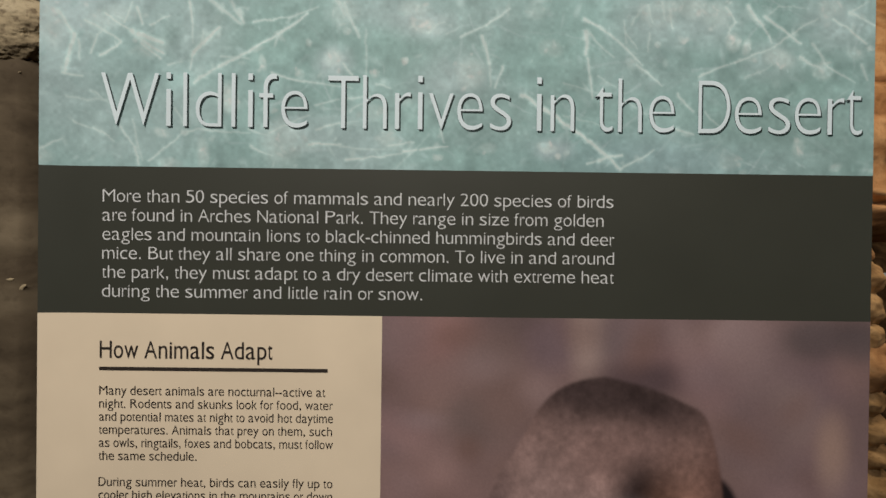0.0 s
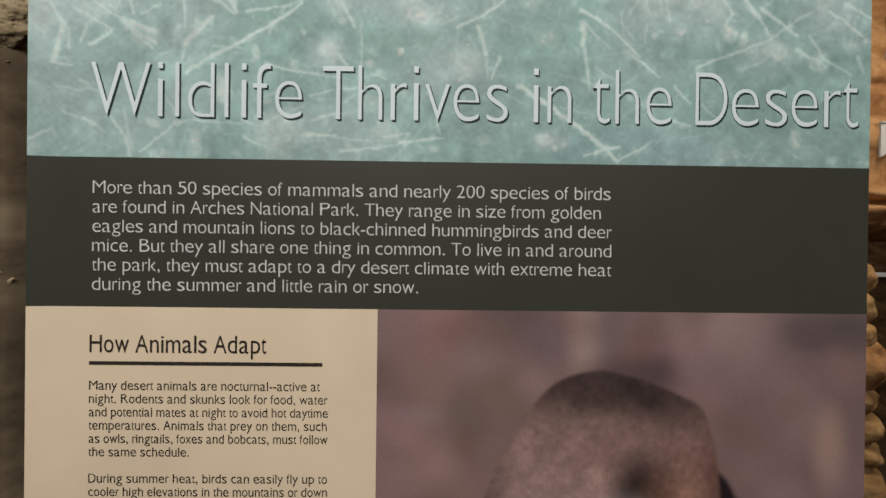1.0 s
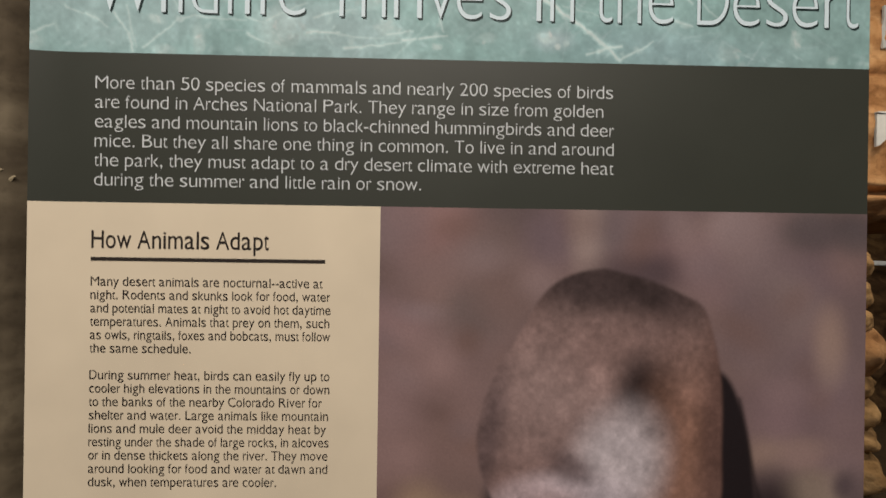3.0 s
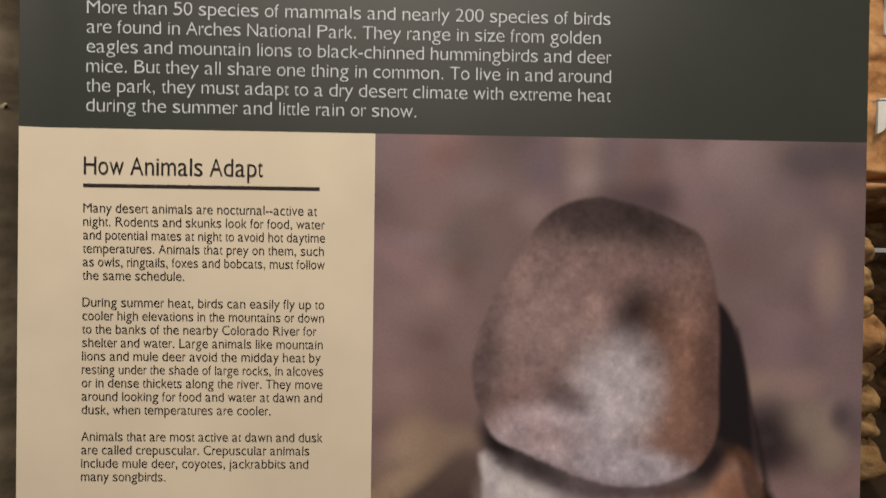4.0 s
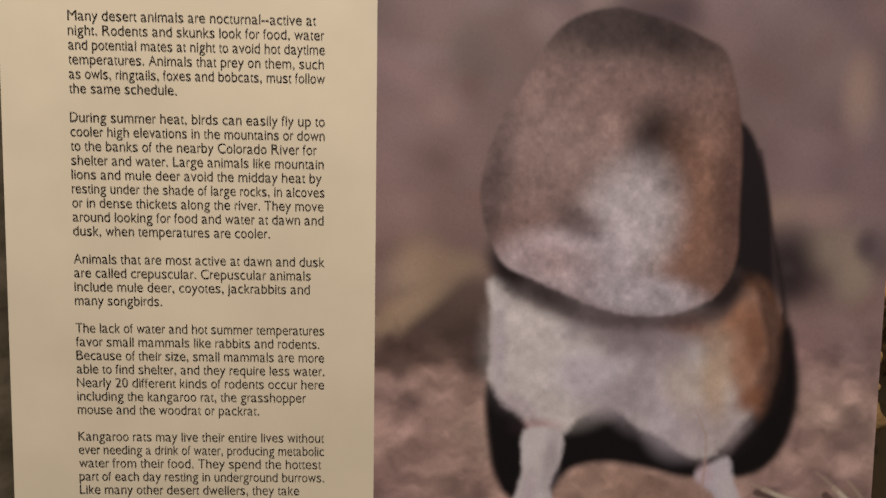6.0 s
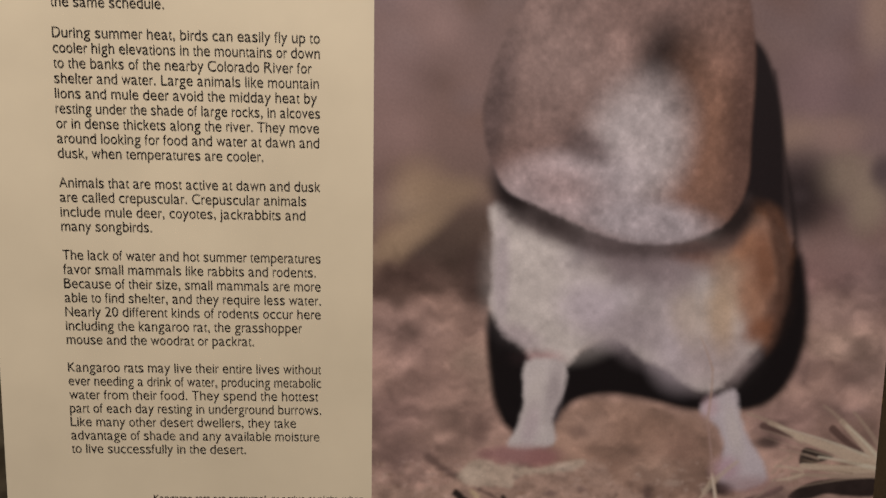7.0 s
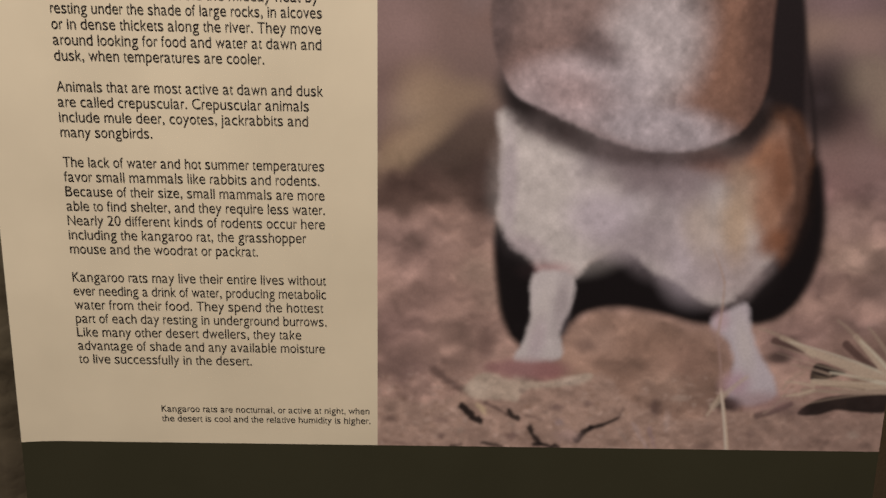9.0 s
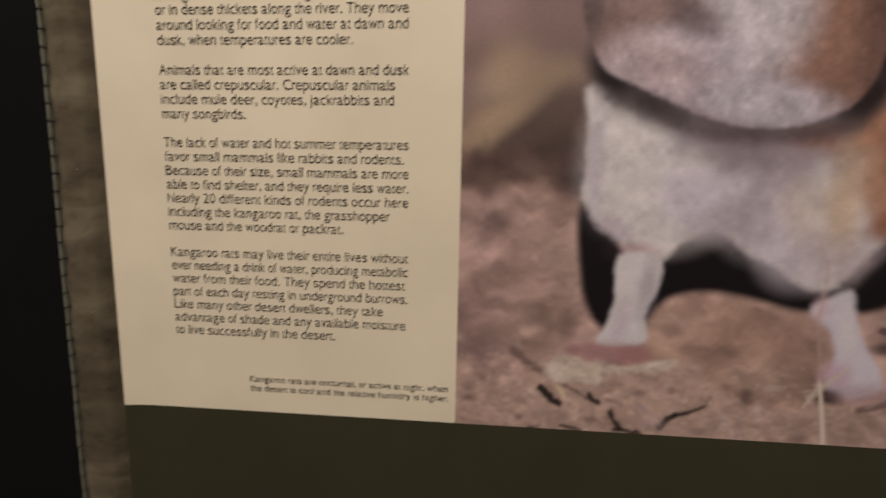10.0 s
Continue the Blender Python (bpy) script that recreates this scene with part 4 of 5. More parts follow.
photo.oval(230.5, 397.5, 35.3, 23.5, tone(166, 155, 151), soft=0.7, cover=0.75)
photo.oval(276.5, 413.5, 47.1, 32.9, tone(144, 132, 130), soft=0.7, cover=0.75)
photo.oval(257.5, 385.5, 52.9, 21.2, tone(142, 130, 126), turn=20, soft=0.7, cover=0.75)
photo.oval(246.5, 464.5, 35.3, 21.2, tone(166, 154, 150), soft=0.7, cover=0.75)
photo.oval(286.5, 469.5, 35.3, 29.4, tone(154, 142, 139), turn=20, soft=0.7, cover=0.75)
photo.oval(220.5, 425.5, 17.6, 35.3, tone(200, 192, 188), turn=30, soft=0.7, cover=0.75)
photo.oval(304.5, 440.5, 14.1, 29.4, tone(178, 166, 160), turn=-20, soft=0.7, cover=0.75)
photo.oval(149.5, 477.5, 23.5, 11.8, tone(170, 156, 152), turn=20, soft=0.7, cover=0.75)
photo.oval(323.5, 497.5, 29.4, 29.4, tone(180, 168, 166), turn=20, soft=0.7, cover=0.75)
photo.oval(363.5, 497.5, 35.3, 29.4, tone(170, 154, 146), turn=-20, soft=0.7, cover=0.75)
photo.oval(340.5, 428.5, 23.5, 35.3, tone(186, 178, 166), soft=0.7, cover=0.75)
photo.oval(255.5, 435.5, 12.9, 11.8, tone(190, 180, 180), soft=0.7, cover=0.75)
photo.oval(325.5, 451.5, 17.6, 35.3, tone(176, 160, 142), turn=-15, soft=0.7, cover=0.75)
photo.oval(170.5, 500.5, 23.5, 9.4, tone(164, 128, 122), soft=0.7, cover=0.75)
photo.oval(221.5, 442.5, 29.4, 23.5, tone(186, 174, 174), soft=0.7, cover=0.75)
photo.oval(307.5, 406.5, 23.5, 23.5, tone(168, 154, 150), soft=0.7, cover=0.75)
photo.shape([(312, 390), (346, 376), (368, 344), (408, 346), (430, 404), (428, 450), (416, 482), (396, 474), (380, 440), (372, 412), (344, 406)], tone(140, 98, 70), 12.9412, cover=0.85)
photo.oval(366.5, 411.5, 15.3, 35.3, tone(178, 150, 122), turn=-15, soft=0.7, cover=0.8)
photo.oval(388.5, 433.5, 14.1, 29.4, tone(160, 120, 92), turn=-10, soft=0.7, cover=0.8)
photo.oval(377.5, 378.5, 17.6, 17.6, tone(156, 112, 82), soft=0.7, cover=0.8)
photo.oval(402.5, 399.5, 11.8, 35.3, tone(120, 80, 56), turn=-8, soft=0.7, cover=0.8)
photo.oval(416.5, 450.5, 10.6, 29.4, tone(88, 62, 50), turn=10, soft=0.7, cover=0.8)
photo.oval(324.5, 384.5, 23.5, 9.4, tone(140, 86, 52), turn=-10, soft=0.7, cover=0.8)
photo.oval(400.5, 467.5, 17.6, 11.8, tone(128, 84, 58), turn=-30, soft=0.7, cover=0.8)
photo.oval(359.5, 451.5, 15.3, 35.3, tone(176, 150, 118), turn=-8, soft=0.7, cover=0.8)
photo.shape([(400, 340), (416, 356), (434, 410), (432, 458), (410, 496), (416, 450), (414, 406), (404, 366)], tone(84, 60, 47), 5.29412, cover=0.9)
photo.shape([(-40, 640), (56, 644), (88, 628), (102, 610), (138, 614), (174, 620), (202, 610), (244, 612), (258, 632), (318, 658), (372, 648), (438, 648), (488, 656), (620, 648), (634, 742), (-42, 752)], tone(164, 137, 117), 4)
for _ in range(1500):
    g, y = rng.uniform(-38, 34), rng.uniform(604, 691)
    photo.oval(rng.uniform(0, 537), y, rng.uniform(0.6, 4.2), rng.uniform(0.5, 2.2), tone(160 + g, 135 + g, 115 + g), turn=rng.uniform(-30, 30), soft=0.7, cover=rng.uniform(0.15, 0.6) * min(1, (y - 600) / 25))

near = photo.everywhere([(0, 628), (200, 610), (330, 640), (537, 640), (560, 720), (-20, 720)], 8)
photo.oval(112.3, 579.7, 9.0, 14.6, tone(104, 82, 72), turn=0, soft=0.8, cover=0.6)
photo.oval(214.9, 578.1, 10.1, 6.2, tone(112, 90, 78), turn=0, soft=0.8, cover=0.6)
photo.oval(48.4, 628.5, 12.3, 7.3, tone(112, 92, 82), turn=0, soft=0.8, cover=0.5)
photo.line(58.8, 606.7, 88.8, 629.1, 9.5, tone(94, 75, 66), 0.75, 0, 0.4, 5)
photo.shape([(91, 630), (98, 617), (112, 608), (127, 611), (139, 615), (144, 606), (149, 613), (171, 619), (196, 613), (223, 608), (220, 617), (191, 623), (156, 628), (147, 640), (132, 639), (108, 638)], tone(182, 164, 140), 2.2, cover=0.9)
photo.oval(154.2, 603.4, 32.5, 8.4, tone(150, 104, 98), turn=0, soft=0.6, cover=0.8)
photo.oval(176.9, 608.0, 14.6, 7.3, tone(146, 96, 90), turn=0, soft=0.6, cover=0.6)
photo.oval(120.0, 602.7, 7.8, 5.0, tone(128, 88, 84), turn=0, soft=0.7, cover=0.5)
photo.oval(104.7, 626.4, 13.4, 7.8, tone(192, 176, 152), turn=0, soft=0.7, cover=0.5)
photo.oval(202.2, 617.5, 12.3, 3.9, tone(190, 172, 150), turn=0, soft=0.7, cover=0.6)
photo.line(89.1, 645.3, 108.7, 662.6, 9.5, tone(30, 25, 23), 0.95, 0.05, 0.3, 1.2)
photo.oval(109.5, 648.1, 7.8, 3.4, tone(194, 172, 134), turn=45, soft=0.5, cover=0.9)
photo.line(114.0, 641.2, 141.4, 657.1, 3.9, tone(84, 66, 58), 0.7, 0.03, 0.5, 1.4)
photo.line(138.2, 651.5, 148.7, 659.5, 6.7, tone(30, 25, 23), 0.9, 0.05, 0.3, 1.2)
photo.line(156.3, 655.0, 174.4, 659.2, 2.8, tone(90, 72, 64), 0.6, 0.03, 0.5, 1.4)
photo.line(161.7, 669.5, 173.8, 687.2, 6.2, tone(30, 25, 23), 0.9, 0.05, 0.3, 1.2)
photo.line(167.2, 687.3, 193.9, 689.5, 5.0, tone(30, 25, 23), 0.95, 0.02, 0.3, 1.2)
photo.line(211.6, 682.2, 227.6, 667.3, 7.3, tone(30, 25, 23), 0.95, -0.04, 0.2, 1.2)
photo.line(226.5, 667.9, 254.6, 656.7, 5.6, tone(30, 25, 23), 0.95, 0.05, 0.4, 1.2)
photo.line(254.6, 656.7, 258.7, 645.3, 3.4, tone(88, 70, 62), 0.6, 0.03, 0.5, 1.4)
photo.line(78.1, 691.1, 90.1, 687.7, 3.4, tone(30, 25, 23), 0.8, 0.03, 0.5, 1.4)
photo.line(112.3, 686.8, 133.5, 690.3, 4.5, tone(30, 25, 23), 0.85, 0.03, 0.5, 1.4)
photo.oval(188.8, 646.4, 7.3, 3.4, tone(104, 84, 78), turn=0, soft=0.7, cover=0.6)
photo.oval(222.6, 642.1, 5.6, 2.8, tone(104, 84, 78), turn=0, soft=0.7, cover=0.5)
photo.oval(152.2, 628.2, 4.5, 2.8, tone(96, 78, 70), turn=0, soft=0.7, cover=0.6)
photo.oval(13.0, 661.5, 7.8, 3.4, tone(96, 76, 66), turn=0, soft=0.8, cover=0.6)
photo.oval(66.8, 662.6, 7.8, 3.4, tone(100, 80, 72), turn=0, soft=0.8, cover=0.5)
photo.oval(67.1, 679.7, 5.0, 2.8, tone(92, 72, 66), turn=0, soft=0.7, cover=0.6)
photo.oval(25.1, 688.6, 6.7, 2.2, tone(90, 72, 64), turn=0, soft=0.7, cover=0.6)
photo.oval(142.2, 678.7, 6.7, 3.9, tone(90, 68, 64), turn=0, soft=0.7, cover=0.6)
photo.oval(192.6, 662.7, 5.0, 3.9, tone(168, 148, 140), turn=0, soft=0.7, cover=0.6)
photo.oval(202.3, 677.8, 12.3, 7.3, tone(158, 134, 122), turn=0, soft=0.7, cover=0.6)
photo.oval(87.9, 673.1, 4.5, 3.4, tone(166, 146, 126), turn=0, soft=0.7, cover=0.6)
photo.oval(319.5, 633.8, 9.0, 3.9, tone(172, 150, 130), turn=0, soft=0.7, cover=0.7)
photo.oval(293.4, 644.8, 5.6, 8.4, tone(84, 66, 60), turn=0, soft=0.7, cover=0.7)
photo.oval(306.6, 661.0, 3.4, 10.1, tone(176, 154, 138), turn=0, soft=0.7, cover=0.7)
photo.line(272.0, 664.1, 289.6, 692.0, 5.6, tone(168, 146, 132), 0.75, 0.03, 0.5, 1.4)
photo.line(289.0, 666.4, 296.9, 691.9, 3.4, tone(150, 126, 122), 0.6, 0.03, 0.5, 1.4)
photo.line(256.1, 669.4, 272.7, 692.2, 3.4, tone(164, 142, 124), 0.6, 0.03, 0.5, 1.4)
photo.oval(507.3, 672.2, 6.7, 4.5, tone(188, 172, 150), turn=0, soft=0.6, cover=0.7)
photo.oval(521.1, 684.8, 7.8, 3.9, tone(40, 32, 28), turn=0, soft=0.6, cover=0.7)
photo.oval(398.3, 673.7, 5.6, 3.4, tone(100, 80, 70), turn=0, soft=0.7, cover=0.5)
photo.oval(345.1, 687.3, 7.8, 3.4, tone(104, 84, 74), turn=0, soft=0.7, cover=0.5)
photo.oval(444.1, 676.3, 5.6, 3.4, tone(166, 144, 124), turn=0, soft=0.7, cover=0.5)
photo.oval(474.9, 680.3, 7.8, 2.8, tone(108, 86, 76), turn=0, soft=0.7, cover=0.5)
photo.oval(478, 672, 110, 30, tone(138, 114, 99), soft=0.8, cover=0.55)
photo.mottle(0.11, 9, 41, near, 1.4)
photo.mottle(0.10, 3.5, 42, near, 1.4)
photo.rumple(0.9, 4.5, 47, near)
photo.blur(0.8, near)
photo.shape([(412, 490), (422, 462), (428, 428), (430, 394), (442, 394), (452, 460), (442, 508), (410, 546), (376, 550), (386, 520)], tone(26, 22, 21), 7.05882, cover=0.95)
photo.shape([(118, 452), (136, 476), (160, 498), (156, 556), (130, 552), (120, 502)], tone(26, 22, 21), 5.88235, cover=0.95)
photo.oval(286.5, 396.5, 52.9, 21.2, tone(124, 110, 106), turn=8, soft=0.9, cover=0.75)
photo.oval(247.5, 396.5, 23.5, 17.6, tone(132, 118, 114), soft=0.9, cover=0.6)
photo.shape([(120, 300), (160, 334), (208, 356), (268, 372), (332, 362), (380, 330), (372, 380), (328, 392), (246, 394), (184, 380), (140, 360), (124, 336)], tone(84, 72, 68), 9, cover=0.85)
photo.oval(140, 334, 26, 14, tone(34, 28, 26), turn=42, soft=0.7, cover=0.95)
photo.oval(182, 360, 30, 10, tone(52, 43, 40), turn=24, soft=0.8, cover=0.85)
photo.oval(368, 352, 30, 16, tone(40, 33, 30), turn=-38, soft=0.7, cover=0.95)
outside = photo.a.copy()
photo.shape([(202, 74), (240, 64), (264, 68), (302, 78), (334, 92), (358, 108), (372, 154), (378, 204), (378, 266), (378, 316), (364, 350), (336, 370), (290, 380), (246, 376), (208, 362), (164, 342), (134, 328), (118, 302), (110, 276), (108, 244), (116, 206), (130, 172), (146, 148), (160, 124), (176, 96)], tone(124, 101, 90), 1.85759)
photo.oval(255.5, 81.5, 117.6, 44.6, tone(58, 48, 44), turn=8, soft=0.6, cover=0.95)
photo.oval(205.5, 192.5, 80.5, 61.9, tone(146, 124, 112), turn=-20, soft=0.8, cover=0.85)
photo.oval(260.5, 155.5, 61.9, 37.2, tone(128, 103, 91), soft=0.8, cover=0.6)
photo.oval(295.5, 205.5, 32.2, 45.8, tone(34, 29, 28), turn=-8, soft=0.6, cover=0.95)
photo.oval(346.5, 277.5, 52.0, 99.1, tone(132, 98, 77), soft=0.75, cover=0.9)
photo.oval(375.5, 240.5, 22.3, 136.2, tone(92, 69, 59), turn=2, soft=0.7, cover=0.85)
photo.oval(262.5, 281.5, 47.1, 61.9, tone(184, 174, 166), turn=20, soft=0.55, cover=0.95)
photo.oval(198.5, 322.5, 68.1, 32.2, tone(180, 169, 164), turn=-6, soft=0.5, cover=0.95)
photo.oval(276.5, 358.5, 68.1, 23.5, tone(172, 162, 158), turn=8, soft=0.5, cover=0.95)
photo.oval(182.5, 323.5, 43.3, 24.8, tone(160, 132, 122), turn=10, soft=0.8, cover=0.6)
photo.oval(212.5, 282.5, 27.2, 14.9, tone(92, 77, 72), turn=28, soft=0.8, cover=0.8)
photo.oval(120.5, 243.5, 14.9, 74.3, tone(88, 73, 68), turn=10, soft=0.8, cover=0.8)
inside = photo.everywhere([(202, 74), (240, 64), (264, 68), (302, 78), (334, 92), (358, 108), (372, 154), (378, 204), (378, 266), (378, 316), (364, 350), (336, 370), (290, 380), (246, 376), (208, 362), (164, 342), (134, 328), (118, 302), (110, 276), (108, 244), (116, 206), (130, 172), (146, 148), (160, 124), (176, 96)], 3)[:, :, None]
photo.a = outside * (1 - inside) + photo.a * inside
lower = photo.everywhere([(116, 344), (118, 450), (150, 494), (198, 512), (242, 484), (278, 510), (356, 540), (406, 496), (438, 438), (430, 366), (392, 334), (294, 342)], 6)
upper = photo.everywhere([(202, 74), (240, 64), (264, 68), (302, 78), (334, 92), (358, 108), (372, 154), (378, 204), (378, 266), (378, 316), (364, 350), (336, 370), (290, 380), (246, 376), (208, 362), (164, 342), (134, 328), (118, 302), (110, 276), (108, 244), (116, 206), (130, 172), (146, 148), (160, 124), (176, 96)], 4)

photo.rumple(0.5, 6, 38, lower)
photo.mottle(0.07, 16, 39, lower)
photo.mottle(0.05, 6, 40, lower)
photo.mottle(0.10, 20, 35, upper)
photo.mottle(0.08, 6, 36, upper)
photo.mottle(0.06, 2.6, 37, upper)
photo.shape([(158, 504), (198, 504), (198, 536), (188, 562), (190, 592), (144, 596), (152, 572), (158, 548)], tone(194, 185, 180), 3.52941)
photo.oval(188.5, 535.5, 8.2, 29.4, tone(150, 138, 134), turn=6, soft=0.8, cover=0.6)
photo.oval(167.5, 547.5, 8.2, 29.4, tone(204, 198, 193), turn=12, soft=0.8, cover=0.6)
photo.oval(165.5, 571.5, 8.2, 23.5, tone(176, 160, 158), turn=10, soft=0.7, cover=0.6)
photo.shape([(344, 552), (362, 538), (380, 532), (386, 556), (398, 584), (414, 608), (420, 630), (396, 640), (370, 634), (372, 592), (360, 568)], tone(188, 178, 174), 4.11765)
photo.oval(381.5, 574.5, 8.2, 29.4, tone(202, 193, 189), turn=-15, soft=0.8, cover=0.6)
photo.oval(375.5, 617.5, 14.1, 12.9, tone(176, 146, 148), soft=0.7, cover=0.8)
photo.oval(354.5, 550.5, 8.2, 11.8, tone(188, 160, 158), soft=0.7, cover=0.7)
columns = np.maximum(photo.everywhere([(100, 628), (108, 590), (144, 548), (154, 494), (202, 494), (198, 626)], 3), photo.everywhere([(338, 532), (384, 526), (430, 622), (420, 646), (366, 640)], 3))
photo.rumple(0.5, 7, 51, columns)
photo.mottle(0.03, 9, 53, columns)
photo.oval(418.2, 588.3, 13.4, 6.2, tone(40, 32, 30), turn=0, soft=0.6, cover=0.75)
photo.shape([(454, 610), (458, 594), (474, 597), (491, 604), (471, 611), (463, 614)], tone(30, 25, 23), 1.2, cover=0.95)
photo.line(412.7, 570.1, 444.6, 580.6, 7.8, tone(84, 64, 56), 0.8, 0.03, 0.4, 2)
photo.line(487.5, 572.6, 520.4, 597.8, 8.4, tone(82, 62, 54), 0.85, 0.03, 0.3, 2)
photo.shape([(445, 650), (454, 639), (472, 631), (502, 627), (539, 626), (541, 646), (510, 647), (486, 645), (466, 651)], tone(30, 25, 23), 1.6, cover=0.95)
photo.line(402.2, 652.1, 436.9, 638.9, 7.8, tone(84, 66, 60), 0.7, 0.03, 0.3, 3)
photo.oval(434.7, 646.5, 14.6, 7.8, tone(88, 70, 64), turn=0, soft=0.8, cover=0.6)
photo.line(541.7, 613.6, 449.3, 580.5, 14.6, tone(188, 170, 142), 0.85, 0.0, 0.55, 2)
photo.line(454.5, 584.1, 419.4, 566.4, 7.3, tone(188, 170, 142), 0.8, 0.03, 0.4, 2.2)
photo.line(423.1, 567.6, 395.4, 557.1, 5.0, tone(158, 138, 116), 0.7, 0.03, 0.5, 2.4)
photo.line(542.8, 621.1, 458.0, 613.6, 12.3, tone(188, 170, 142), 0.9, 0.0, 0.5, 1.6)
photo.line(542.2, 617.4, 474.7, 603.5, 5.6, tone(204, 188, 160), 0.8, 0.02, 0.6, 1.2)
photo.line(540.9, 607.4, 429.3, 571.1, 3.4, tone(204, 188, 160), 0.7, 0.02, 0.6, 1.2)
photo.line(540.9, 607.4, 496.4, 564.0, 11.2, tone(188, 170, 142), 0.85, 0.0, 0.55, 2)
photo.line(498.5, 566.4, 476.1, 547.4, 4.5, tone(158, 138, 116), 0.7, 0.03, 0.5, 2.4)
photo.line(540.5, 605.0, 502.4, 568.8, 3.9, tone(204, 188, 160), 0.8, 0.02, 0.6, 1.2)
photo.line(538.5, 590.2, 508.7, 554.1, 5.0, tone(158, 138, 116), 0.75, 0.02, 0.5, 2)
photo.line(543.0, 623.0, 447.0, 622.5, 6.2, tone(158, 138, 116), 0.9, -0.02, 0.5, 1.4)
photo.line(459.1, 623.6, 426.9, 630.3, 3.9, tone(188, 170, 142), 0.85, -0.03, 0.4, 1.4)
photo.line(429.8, 629.0, 409.1, 649.4, 3.9, tone(158, 138, 116), 0.75, -0.06, 0.5, 2)
photo.line(465.0, 622.2, 406.9, 639.4, 2.8, tone(158, 138, 116), 0.6, -0.05, 0.5, 2)
photo.line(543.3, 624.8, 437.3, 642.7, 2.2, tone(158, 138, 116), 0.6, 0.03, 0.5, 1.4)
photo.line(461.3, 591.4, 407.1, 572.7, 2.2, tone(158, 138, 116), 0.6, 0.02, 0.6, 1.2)
photo.line(475.0, 605.9, 432.1, 595.5, 2.8, tone(158, 138, 116), 0.7, 0.03, 0.6, 1.2)
photo.line(458.5, 618.6, 428.1, 614.1, 3.9, tone(188, 170, 142), 0.7, 0.03, 0.5, 1.6)
photo.line(444.9, 603.9, 426.1, 622.8, 5.0, tone(158, 138, 116), 0.45, 0.08, 0.4, 3)
photo.line(512.8, 621.5, 467.5, 618.5, 2.2, tone(120, 98, 80), 0.6, 0.02, 0.5, 1)
photo.oval(370.9, 639.9, 13.4, 7.8, tone(40, 31, 28), turn=0, soft=0.6, cover=0.9)
photo.line(354.4, 642.7, 387.1, 609.7, 7.3, tone(182, 166, 140), 0.6, -0.03, 0.5, 2.4)
photo.line(373.4, 691.4, 361.1, 623.8, 4.5, tone(198, 176, 148), 0.95, 0.01, 0.25, 1.0)
photo.line(372.1, 691.4, 361.1, 623.8, 1.7, tone(214, 194, 166), 0.8, 0.01, 0.25, 0.8)
photo.line(361.2, 625.0, 352.2, 566.2, 2.8, tone(166, 138, 124), 0.75, 0.02, 0.4, 2.2)
photo.line(349.2, 652.2, 359.2, 630.1, 3.4, tone(184, 164, 138), 0.7, 0.03, 0.4, 1.4)
photo.line(352.2, 566.2, 354.5, 509.5, 2.6, tone(170, 144, 122), 0.7, 0.02, 0.3, 2)
photo.line(354.5, 509.5, 339.5, 474.5, 2.0, tone(168, 140, 114), 0.6, 0.02, 0.3, 2)
photo.oval(150, 604, 26, 10, tone(152, 116, 108), soft=0.8, cover=0.8)
photo.oval(180, 604, 18, 9, tone(148, 108, 100), soft=0.8, cover=0.75)
photo.oval(404, 636, 26, 10, tone(150, 118, 112), soft=0.8, cover=0.6)
for _ in range(15):
    a, n, g = math.radians(rng.gauss(192, 9)), rng.uniform(50, 130), rng.uniform(-40, 10)
    x, y = 545 + rng.uniform(-30, 20), 614 + rng.gauss(0, 6)
    photo.line(x, y, x + n * math.cos(a), y + n * math.sin(a), rng.uniform(0.9, 2.2), tone(190 + g, 170 + g, 142 + g), rng.uniform(0.3, 0.7), rng.uniform(-0.06, 0.06), 0.7, 1.2)
photo.blur(0.75)
photo.mottle(0.025, 1.6, 44)
photo.a *= np.array((0.755, 0.695, 0.70))
photo.sheet("photo_print", SPLIT, BAND_LOW, PHOTO, panel, "print of plain brown, white and black shapes on soil")

# ---- REST ----
# the sandstone exhibit beyond the panel's free edge
def boulder(name, at, size, mat, seed, rough=0.16, parent=None, label=""):
    """A lumpy, weathered stone."""
    bm = bmesh.new()
    bmesh.ops.create_icosphere(bm, subdivisions=5, radius=1)
    for v in bm.verts:
        p = v.co.copy()
        flat = Vector((p.x, p.y, p.z)) * (1 + 0.12 * (abs(p.x) ** 4 + abs(p.y) ** 4 + abs(p.z) ** 4))
        d = rough * noise.fractal(p * 1.3 + Vector((seed * 3.1, seed, 0)), 1.2, 2.0, 3) + rough * 0.2 * noise.noise(p * 4 + Vector((seed, 0, 0)))
        q = flat * (1 + d)
        v.co = (at[0] + q.x * size[0], at[1] + q.y * size[1], at[2] + q.z * size[2])
    return part(name, bm, mat, parent, label, smooth=True)


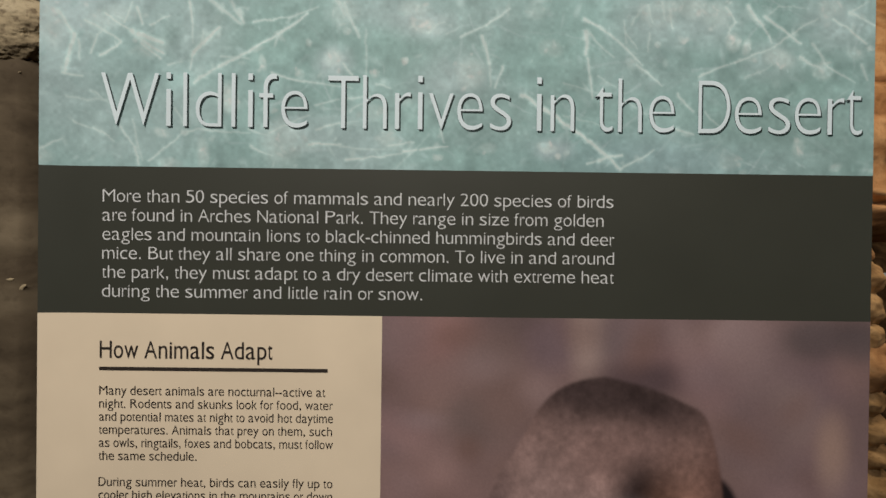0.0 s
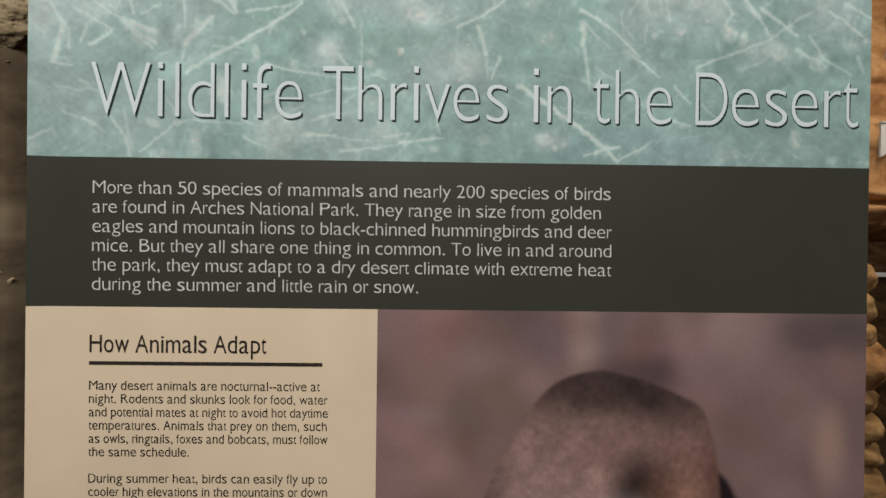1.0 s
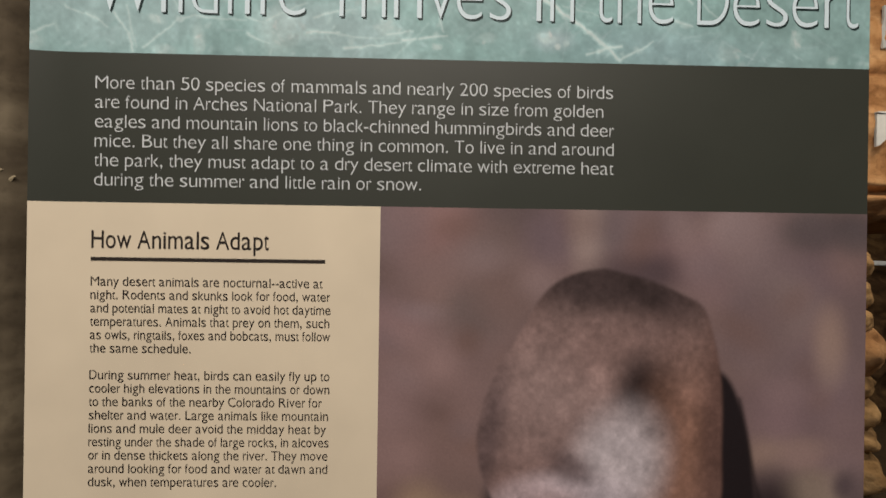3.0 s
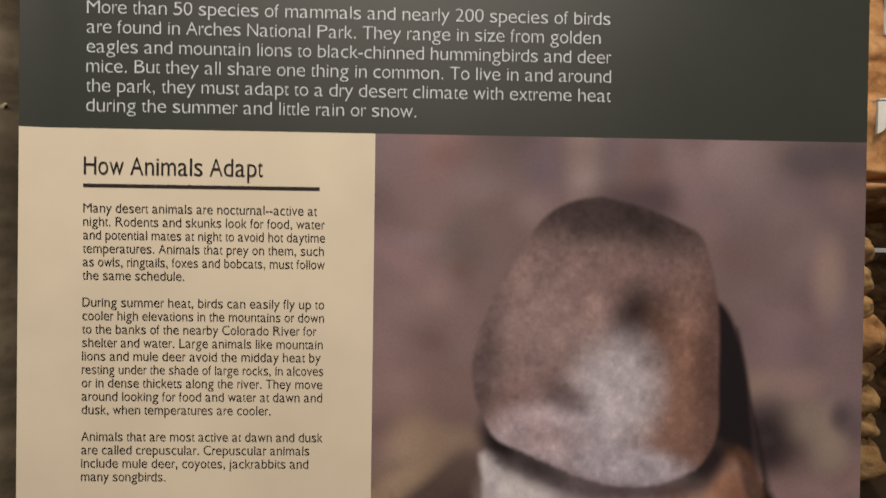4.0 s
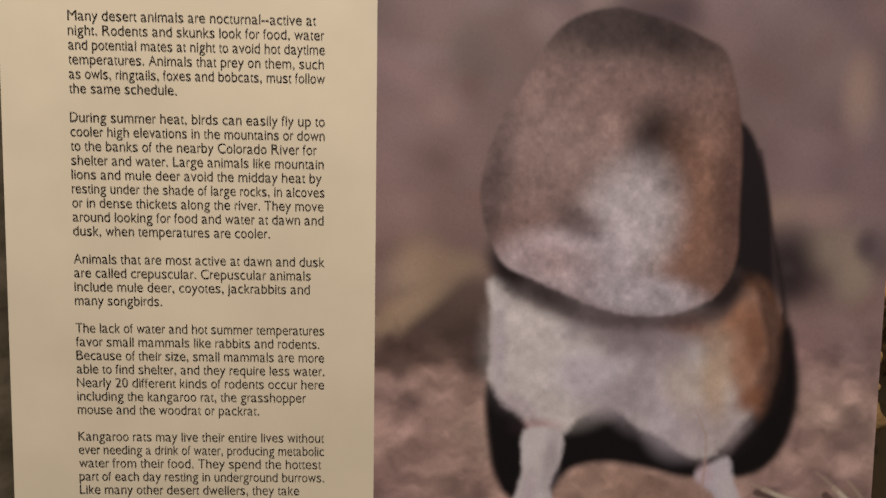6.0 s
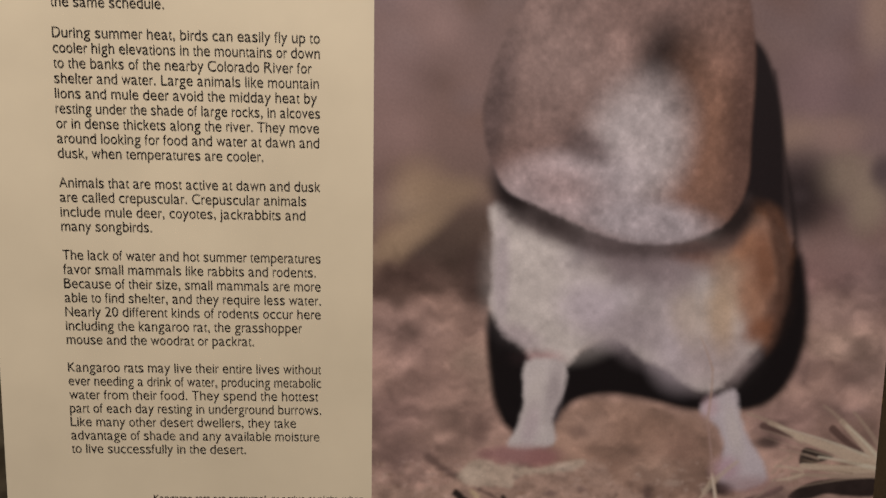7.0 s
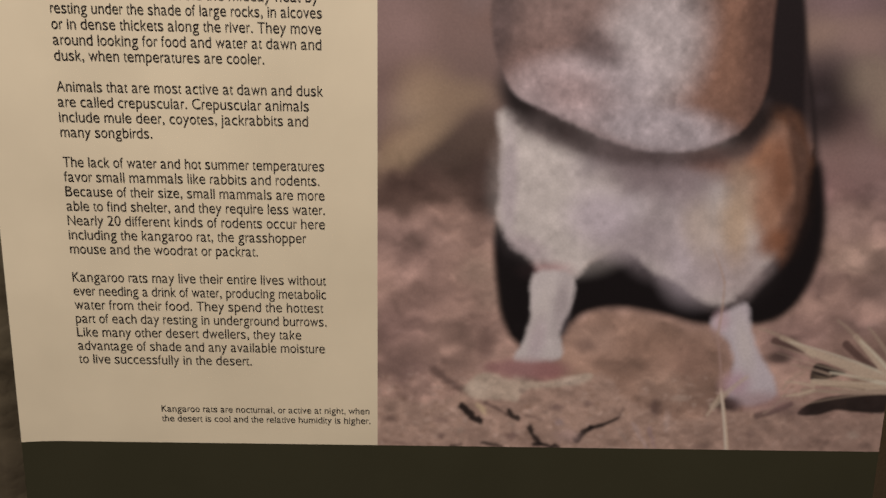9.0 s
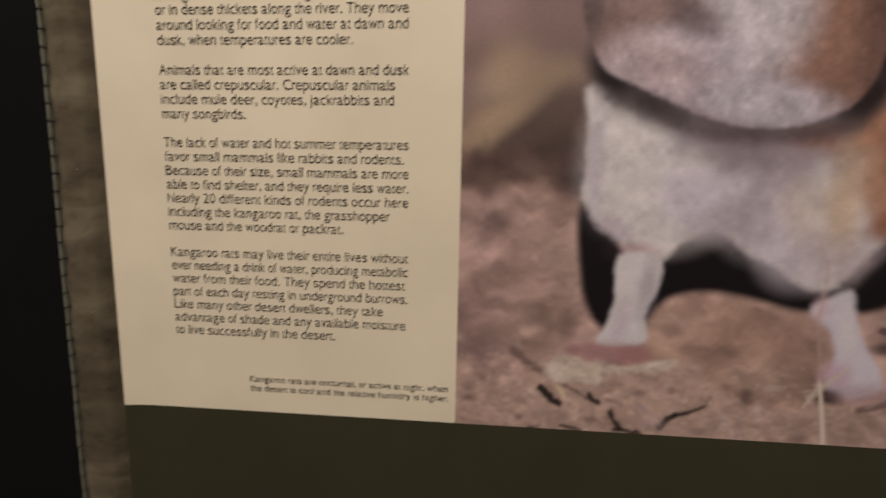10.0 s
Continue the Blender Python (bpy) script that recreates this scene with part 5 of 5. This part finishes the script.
hoodoo = thing("hoodoo_column", "stacked buff sandstone boulders forming a column on the floor", "rock formation")
for at, size, mat, seed in [((2.905, 2.773, -0.111), (0.244, 0.238, 0.178), BUFF_ROCK, 1),
                            ((2.934, 2.773, 0.115), (0.178, 0.190, 0.101), BUFF_ROCK, 2),
                            ((2.952, 2.773, 0.293), (0.155, 0.190, 0.143), BUFF_ROCK, 4),
                            ((2.917, 2.773, 0.496), (0.167, 0.178, 0.119), BUFF_ROCK, 5),
                            ((2.917, 2.773, 0.728), (0.238, 0.226, 0.184), TAN_ROCK, 6),
                            ((2.917, 2.785, 0.936), (0.155, 0.178, 0.119), BUFF_ROCK, 7),
                            ((2.893, 2.797, 1.126), (0.190, 0.190, 0.161), BUFF_ROCK, 8),
                            ((2.943, 2.833, 1.335), (0.155, 0.190, 0.149), BUFF_ROCK, 9),
                            ((2.978, 2.868, 1.507), (0.101, 0.143, 0.089), TAN_ROCK, 10)]:
    boulder("boulder", at, size, mat, seed, 0.15, hoodoo)
boulder("core", (2.907, 2.809, 0.55), (0.125, 0.14, 0.90), BUFF_ROCK, 12, 0.12, hoodoo)


def cliff():
    """An overhanging sandstone face with deep horizontal crevices."""
    nx, nz, x0, x1, z0, z1 = 90, 150, 2.0, 3.25, 1.56, 3.13
    verts, faces = [], []
    for j in range(nz + 1):
        for i in range(nx + 1):
            x, z = x0 + (x1 - x0) * i / nx, z0 + (z1 - z0) * j / nz
            zz = z + 0.03 * noise.noise(Vector((x * 3, 0, z * 2))) + 0.05 * (x - 2.7)
            y = 2.24 + 0.08 * noise.fractal(Vector((x * 2.0, 4, z * 2.4)), 1.0, 2.0, 5)
            for mid, wide, deep in ((1.805, 0.022, 0.16), (2.50, 0.012, 0.03)):
                y += deep * math.exp(-((zz - mid) / wide) ** 2)
            y += 1.0 * max(0.0, 1.79 - zz) + (0.25 * ((1.66 - zz) / 0.08) ** 2 if zz < 1.66 else 0)
            verts.append((0.007 + 1.387 * x, 0.195 + 1.387 * y, 1.387 * z - 0.542))
    w = nx + 1
    faces = [(j * w + i, j * w + i + 1, (j + 1) * w + i + 1, (j + 1) * w + i) for j in range(nz) for i in range(nx)]
    n = len(verts)
    verts += [(2.781, 4.33, 1.622), (4.515, 4.33, 1.622), (2.781, 4.33, 3.799), (4.515, 4.33, 3.799)]
    faces.append(tuple(range(nx, -1, -1)) + (n, n + 1))
    faces.append((n + 1, n, n + 2, n + 3))
    faces.append(tuple(j * w for j in range(nz + 1)) + (n + 2, n))
    faces.append(tuple(j * w + nx for j in range(nz, -1, -1)) + (n + 1, n + 3))
    ob = mesh_ob("sandstone_cliff", verts, faces, TAN_ROCK, None, "", True)
    return tagged(ob, "orange-tan sculpted sandstone overhang with dark horizontal crevices", "rock formation")


cliff()

# white placards on the cliff
def placard(outline, at, label):
    ob = thing("placard", label, "placard", at, "placards on the cliff")
    bm = bmesh.new()
    front = [bm.verts.new((x, 0, z)) for x, z in outline]
    face = bm.faces.new(front)
    out = bmesh.ops.extrude_face_region(bm, geom=[face])
    for v in [g for g in out["geom"] if isinstance(g, bmesh.types.BMVert)]:
        v.co.y += 0.02
    bmesh.ops.recalc_face_normals(bm, faces=bm.faces[:])
    part("sheet", bm, WHITE_METAL, ob)
    return ob


upper = placard([(0.014, 0.0), (0.003, 0.101), (0.0, 0.173), (0.019, 0.245), (0.017, 0.353), (0.43, 0.353), (0.43, 0.0)], (3.647, 3.245, 3.113), "white enamel placard with an uneven edge on the sandstone")
part("arm", box_bm(0.14, 0.17, 0.02, 0.60, 0.17, 0.20), STEEL, upper)
lower = placard([(0.0, 0.0), (0.003, 0.271), (0.43, 0.281), (0.43, 0.187), (0.23, 0.144), (0.086, 0.066), (0.036, 0.017)], (3.614, 3.245, 2.299), "white enamel placard with a slanting lower edge")
part("lip", box_bm(-0.006, 0.43, -0.017, 0.02, 0.272, 0.289, 0.004), WHITE_METAL, lower, "bright folded lip")
part("arm", box_bm(0.14, 0.17, 0.02, 0.60, 0.17, 0.20), STEEL, lower)

rail = thing("guard_rail", "slim pale metal guard rail behind the boulders", "railing", (0, 3.08, 0))
bm = box_bm(2.9, 5.6, -0.012, 0.012, 1.323, 1.359, 0.005)
part("top_rail", bm, WHITE_METAL, rail)
for x in (4.2, 5.5):
    part("post", box_bm(x - 0.015, x + 0.015, -0.012, 0.012, GROUND, 1.321, 0.003), WHITE_METAL, rail)


# bank of rock at the far end of the exhibit, its shadow put into the colour
def bank():
    nx, nz = 70, 50
    verts = []
    for j in range(nz + 1):
        for i in range(nx + 1):
            x, z = 2.6 + 3.4 * i / nx, GROUND + 2.36 * j / nz
            y = 4.35 + 0.25 * noise.fractal(Vector((x * 1.7, 8, z * 2.2)), 1.0, 2.0, 4) + 0.12 * math.exp(-((z - 1.15) / 0.07) ** 2) + 0.25 * z
            verts.append((x, y, z))
    w, n = nx + 1, len(verts)
    faces = [(j * w + i, j * w + i + 1, (j + 1) * w + i + 1, (j + 1) * w + i) for j in range(nz) for i in range(nx)]
    verts += [(2.6, 5.9, 2.0), (6.0, 5.9, 2.0), (2.6, 5.9, GROUND), (6.0, 5.9, GROUND)]
    faces.append(tuple(nz * w + i for i in range(nx + 1)) + (n + 1, n))
    faces.append((n, n + 1, n + 3, n + 2))
    ob = mesh_ob("rock_bank", verts, faces, SHADED_ROCK, None, "", True)
    return tagged(ob, "brown sandstone bank behind the guard rail, coloured dark for the shadow there", "rock formation")


bank()
